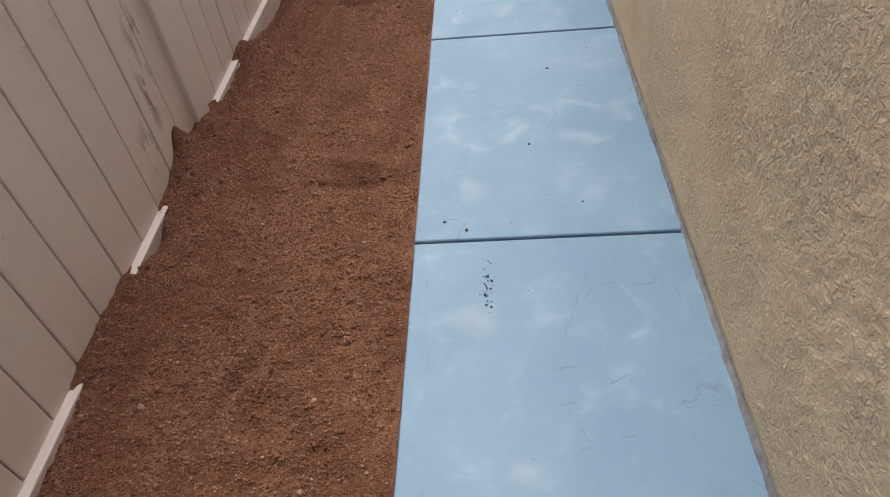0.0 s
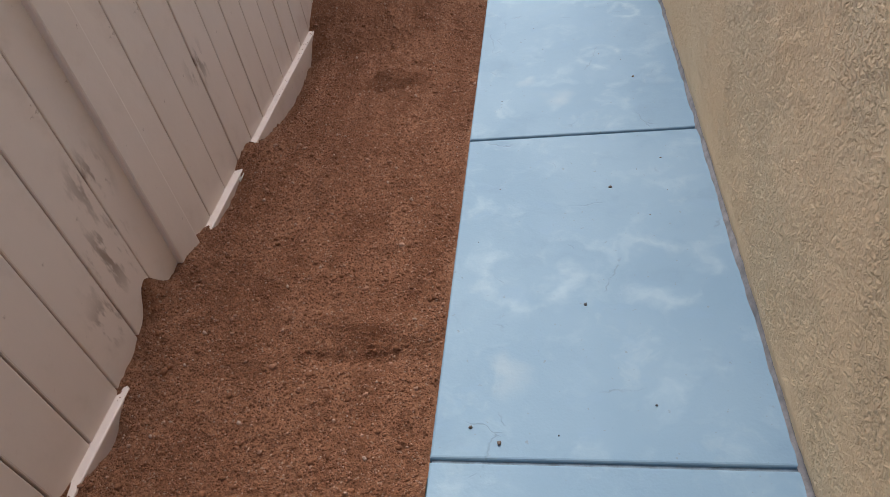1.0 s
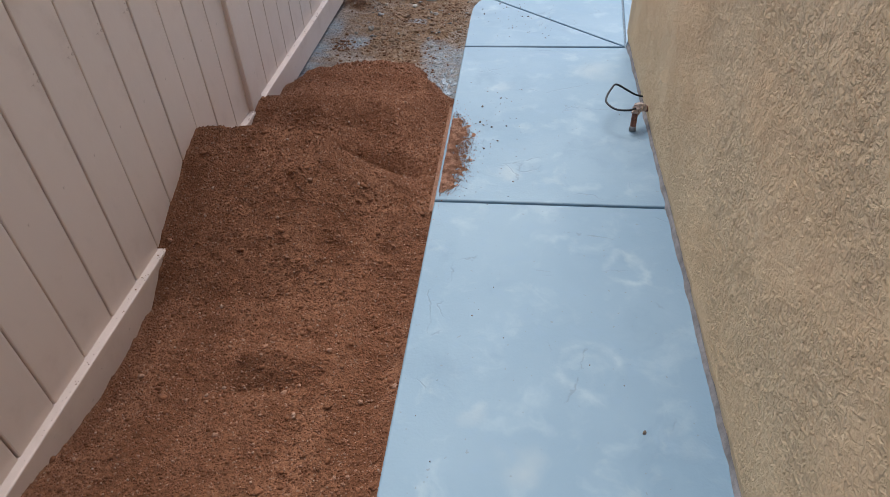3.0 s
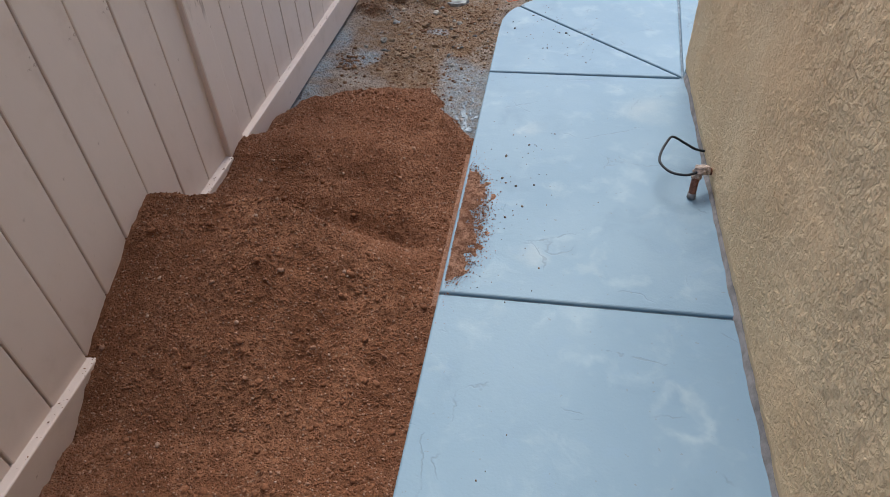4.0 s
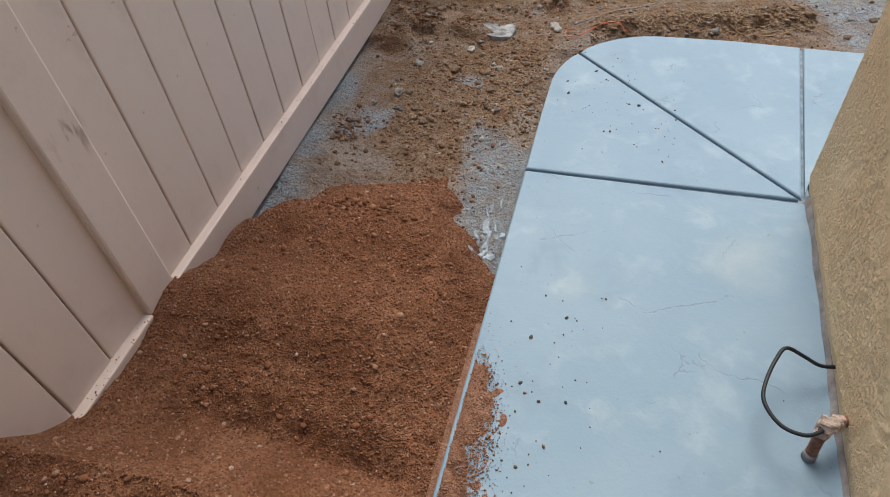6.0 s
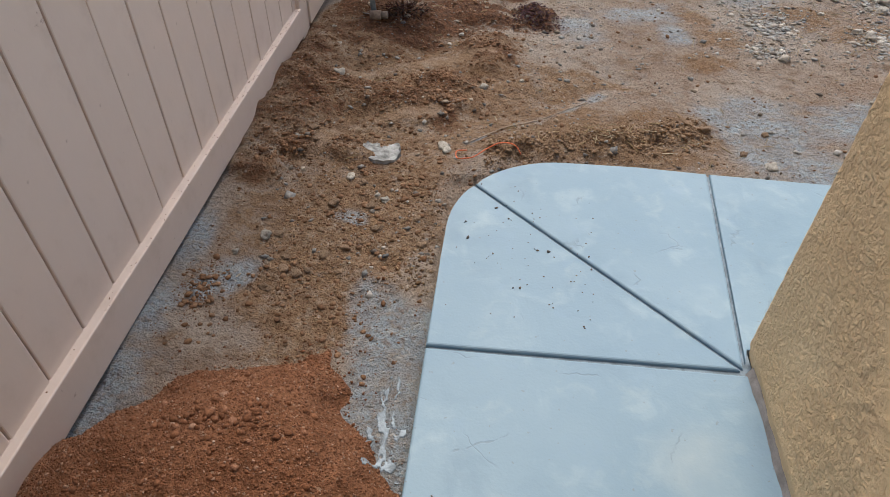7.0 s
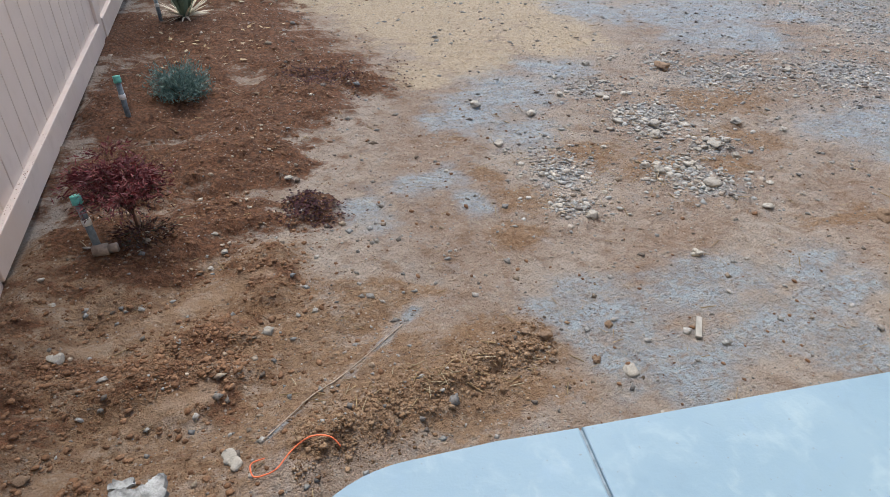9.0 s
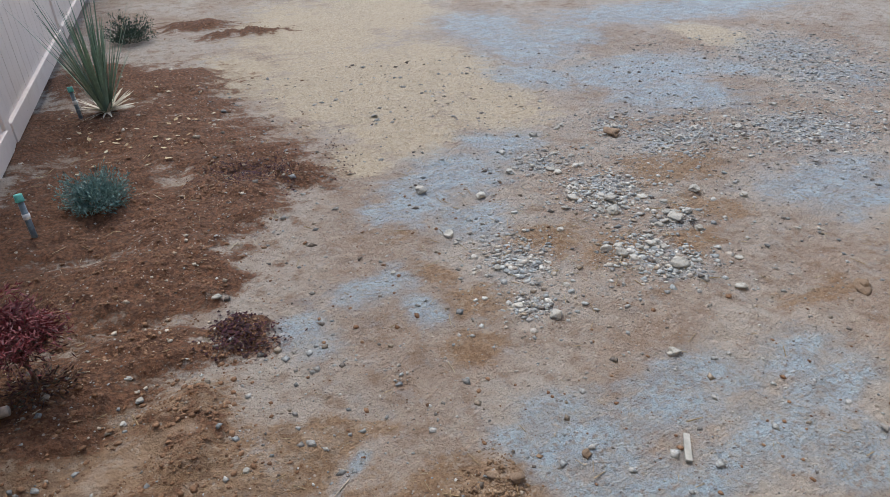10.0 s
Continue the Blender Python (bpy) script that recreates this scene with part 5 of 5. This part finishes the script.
for x, y, size in ((-0.46, 6.50, 0.05), (-0.42, 6.49, 0.045), (-0.39, 6.51, 0.04), (-0.50, 6.44, 0.05), (-0.47, 6.55, 0.035), (-0.30, 6.52, 0.04), (-0.52, 6.66, 0.045), (-0.10, 6.78, 0.04), (-0.07, 6.66, 0.04), (-0.38, 6.83, 0.06), (-0.30, 6.62, 0.045), (-0.36, 6.58, 0.05), (-0.26, 6.83, 0.05), (-0.22, 6.72, 0.05), (-0.40, 6.70, 0.035), (-0.55, 7.22, 0.06), (-0.58, 7.16, 0.05), (-0.52, 7.13, 0.04), (-0.31, 6.95, 0.04), (0.35, 7.06, 0.05), (0.40, 7.05, 0.045), (0.44, 7.07, 0.05)):
    rock(x, y, size * 0.8, "brown", 0.4, y * 300)
for k, (x, y) in enumerate(((3.25, 11.0), (2.31, 9.73), (2.09, 8.78), (2.25, 8.74), (2.02, 8.34), (2.05, 8.39), (2.31, 8.38), (2.25, 8.49), (2.71, 8.56), (1.81, 8.37), (3.55, 8.95), (3.29, 9.27), (2.9, 9.31), (3.37, 10.53), (1.37, 8.02), (1.74, 9.35), (1.22, 8.76), (1.25, 9.24), (2.01, 9.16), (1.93, 8.87), (2.09, 8.98), (1.84, 8.31), (2.02, 8.14), (2.31, 8.65), (2.53, 8.7), (1.85, 8.17), (2.12, 9.68), (1.77, 9.26), (3.41, 9.2))):
    rock(x, y, 0.034 + 0.009 * (k * 7 % 5), "grey", 0.5, k * 77.0)
rng = np.random.RandomState(41)
px, py = around(RUBBLE, [16, 5, 9, 6, 2, 4, 6, 4, 6, 8, 9, 5, 4, 4], rng)
for x, y in zip(px, py):
    if inside(np.array([x]), np.array([y]))[0]:
        rock(float(x), float(y), float(rng.uniform(0.022, 0.050)), "grey", 0.4, float(rng.uniform(0, 360)))


rock(2.61, 7.77, 0.09, "brown", 0.4, 30.0, "flat crumbling clod of ochre earth in the yard")
for x, y, size in ((-0.36, 6.97, 0.04), (-0.22, 6.86, 0.045), (-0.25, 6.885, 0.03), (-0.62, 6.55, 0.035), (-0.20, 7.62, 0.03), (-0.12, 8.05, 0.035), (-0.10, 8.22, 0.035), (-0.07, 8.12, 0.03), (0.2, 8.62, 0.04), (-0.65, 8.02, 0.035), (-0.60, 7.9, 0.03), (0.22, 7.72, 0.03), (0.9, 8.55, 0.035)):
    rock(x, y, size * 0.85, "grey", 0.4, x * 500)


# a broken lump of concrete
def flake_block(outline, cx, cy, thick, seed, name, root):
    """A flat broken piece with a ragged rim."""
    rnd = random.Random(seed)
    pts = []
    for (x0, y0), (x1, y1) in zip(outline, outline[1:] + outline[:1]):
        for k in range(4):
            f = k / 4
            pts.append((x0 + (x1 - x0) * f + rnd.uniform(-0.004, 0.004), y0 + (y1 - y0) * f + rnd.uniform(-0.004, 0.004)))
    z = ground_z(cx, cy)
    bm = bmesh.new()
    lo = [bm.verts.new((cx + x * 1.08, cy + y * 1.08, z - 0.02)) for x, y in pts]
    hi = [bm.verts.new((cx + x, cy + y, z + thick + rnd.uniform(-0.003, 0.003))) for x, y in pts]
    n = len(pts)
    for i in range(n):
        bm.faces.new((lo[i], lo[(i + 1) % n], hi[(i + 1) % n], hi[i]))
    top = bm.faces.new(hi)
    inner = bmesh.ops.inset_region(bm, faces=[top], thickness=0.007)
    for v in top.verts:
        v.co.z += 0.003
    bmesh.ops.triangulate(bm, faces=bm.faces[:])
    ob = part(name, bm, lump_mat, root)
    ob.matrix_parent_inverse = root.matrix_world.inverted()


def concrete_lump():
    root = tagged(hold("concrete_lump", -0.29, 7.12, ground_z(-0.29, 7.12)), "broken lump of pale concrete half sunk in soil", "concrete")
    flake_block([(-0.075, 0.0), (-0.055, -0.03), (-0.02, -0.055), (0.03, -0.062), (0.07, -0.05), (0.078, -0.005), (0.068, 0.052), (0.045, 0.048), (0.028, 0.030), (-0.004, 0.024), (-0.022, 0.032), (-0.055, 0.028)], -0.288, 7.12, 0.013, 1, "chunk", root)
    flake_block([(-0.035, 0.0), (0.0, -0.016), (0.035, -0.0068), (0.03, 0.014), (-0.02, 0.018)], -0.325, 7.178, 0.011, 2, "chunk", root)


concrete_lump()
pts = [(0.03, 7.15), (-0.005, 7.14), (0.0, 7.105), (0.03, 7.10), (0.06, 7.11), (0.10, 7.15), (0.15, 7.165), (0.20, 7.15), (0.225, 7.13)]
twine = tube("twine", curve_points([(x, y, ground_z(x, y) + 0.012) for x, y in pts], 5), 0.0020, orange, sides=6)
tagged(twine, "tangled length of orange twine on the soil", "twine")
cord = tube("string_line", curve_points([(x, y, ground_z(x, y) + 0.004) for x, y in ((0.03, 7.22), (0.11, 7.29), (0.17, 7.345), (0.25, 7.40), (0.33, 7.47), (0.42, 7.54), (0.49, 7.60))], 5), 0.0022, plain_material("dusty_cord", (0.33, 0.265, 0.205), 0.9, 0.3, 60, 0.4), sides=6)
tagged(cord, "length of dusty pale string lying on the soil", "string")
bm = box(-0.055, 0.055, -0.010, 0.010, -0.005, 0.005, 0.0018)
wood = tagged(part("wood_offcut", bm, lumber), "short pale offcut of weathered lumber on the ground", "wood")
wood.matrix_world = pose(1.445, 7.35, ground_z(1.445, 7.35) + 0.006, 2, 3, 56)
spatter_mat = plain_material("dried_cement", (0.25, 0.295, 0.33), 0.85, 0.35, 30, 0.8)
# spattered cement beside the walkway edge
X, Y, Q = sheet(np.linspace(-0.13, -0.02, 50), np.linspace(5.88, 6.16, 110))
m = np.exp(-(((X + 0.07) / 0.035) ** 2 + ((Y - 6.02) / 0.10) ** 2)) + 1.7 * fbm(X * 1.6, Y * 0.7, 0.022, 91, 4)
Z = np.maximum(yard_height(X, Y), fill_height(X, Y)) + np.where(m > 0.72, 0.003, -0.02)
tagged(new("cement_spatter", raw("cement_spatter", np.stack([X, Y, Z], 1), Q, spatter_mat, True)), "pale dried cement spatter beside the walkway", "cement", kind="stuff")
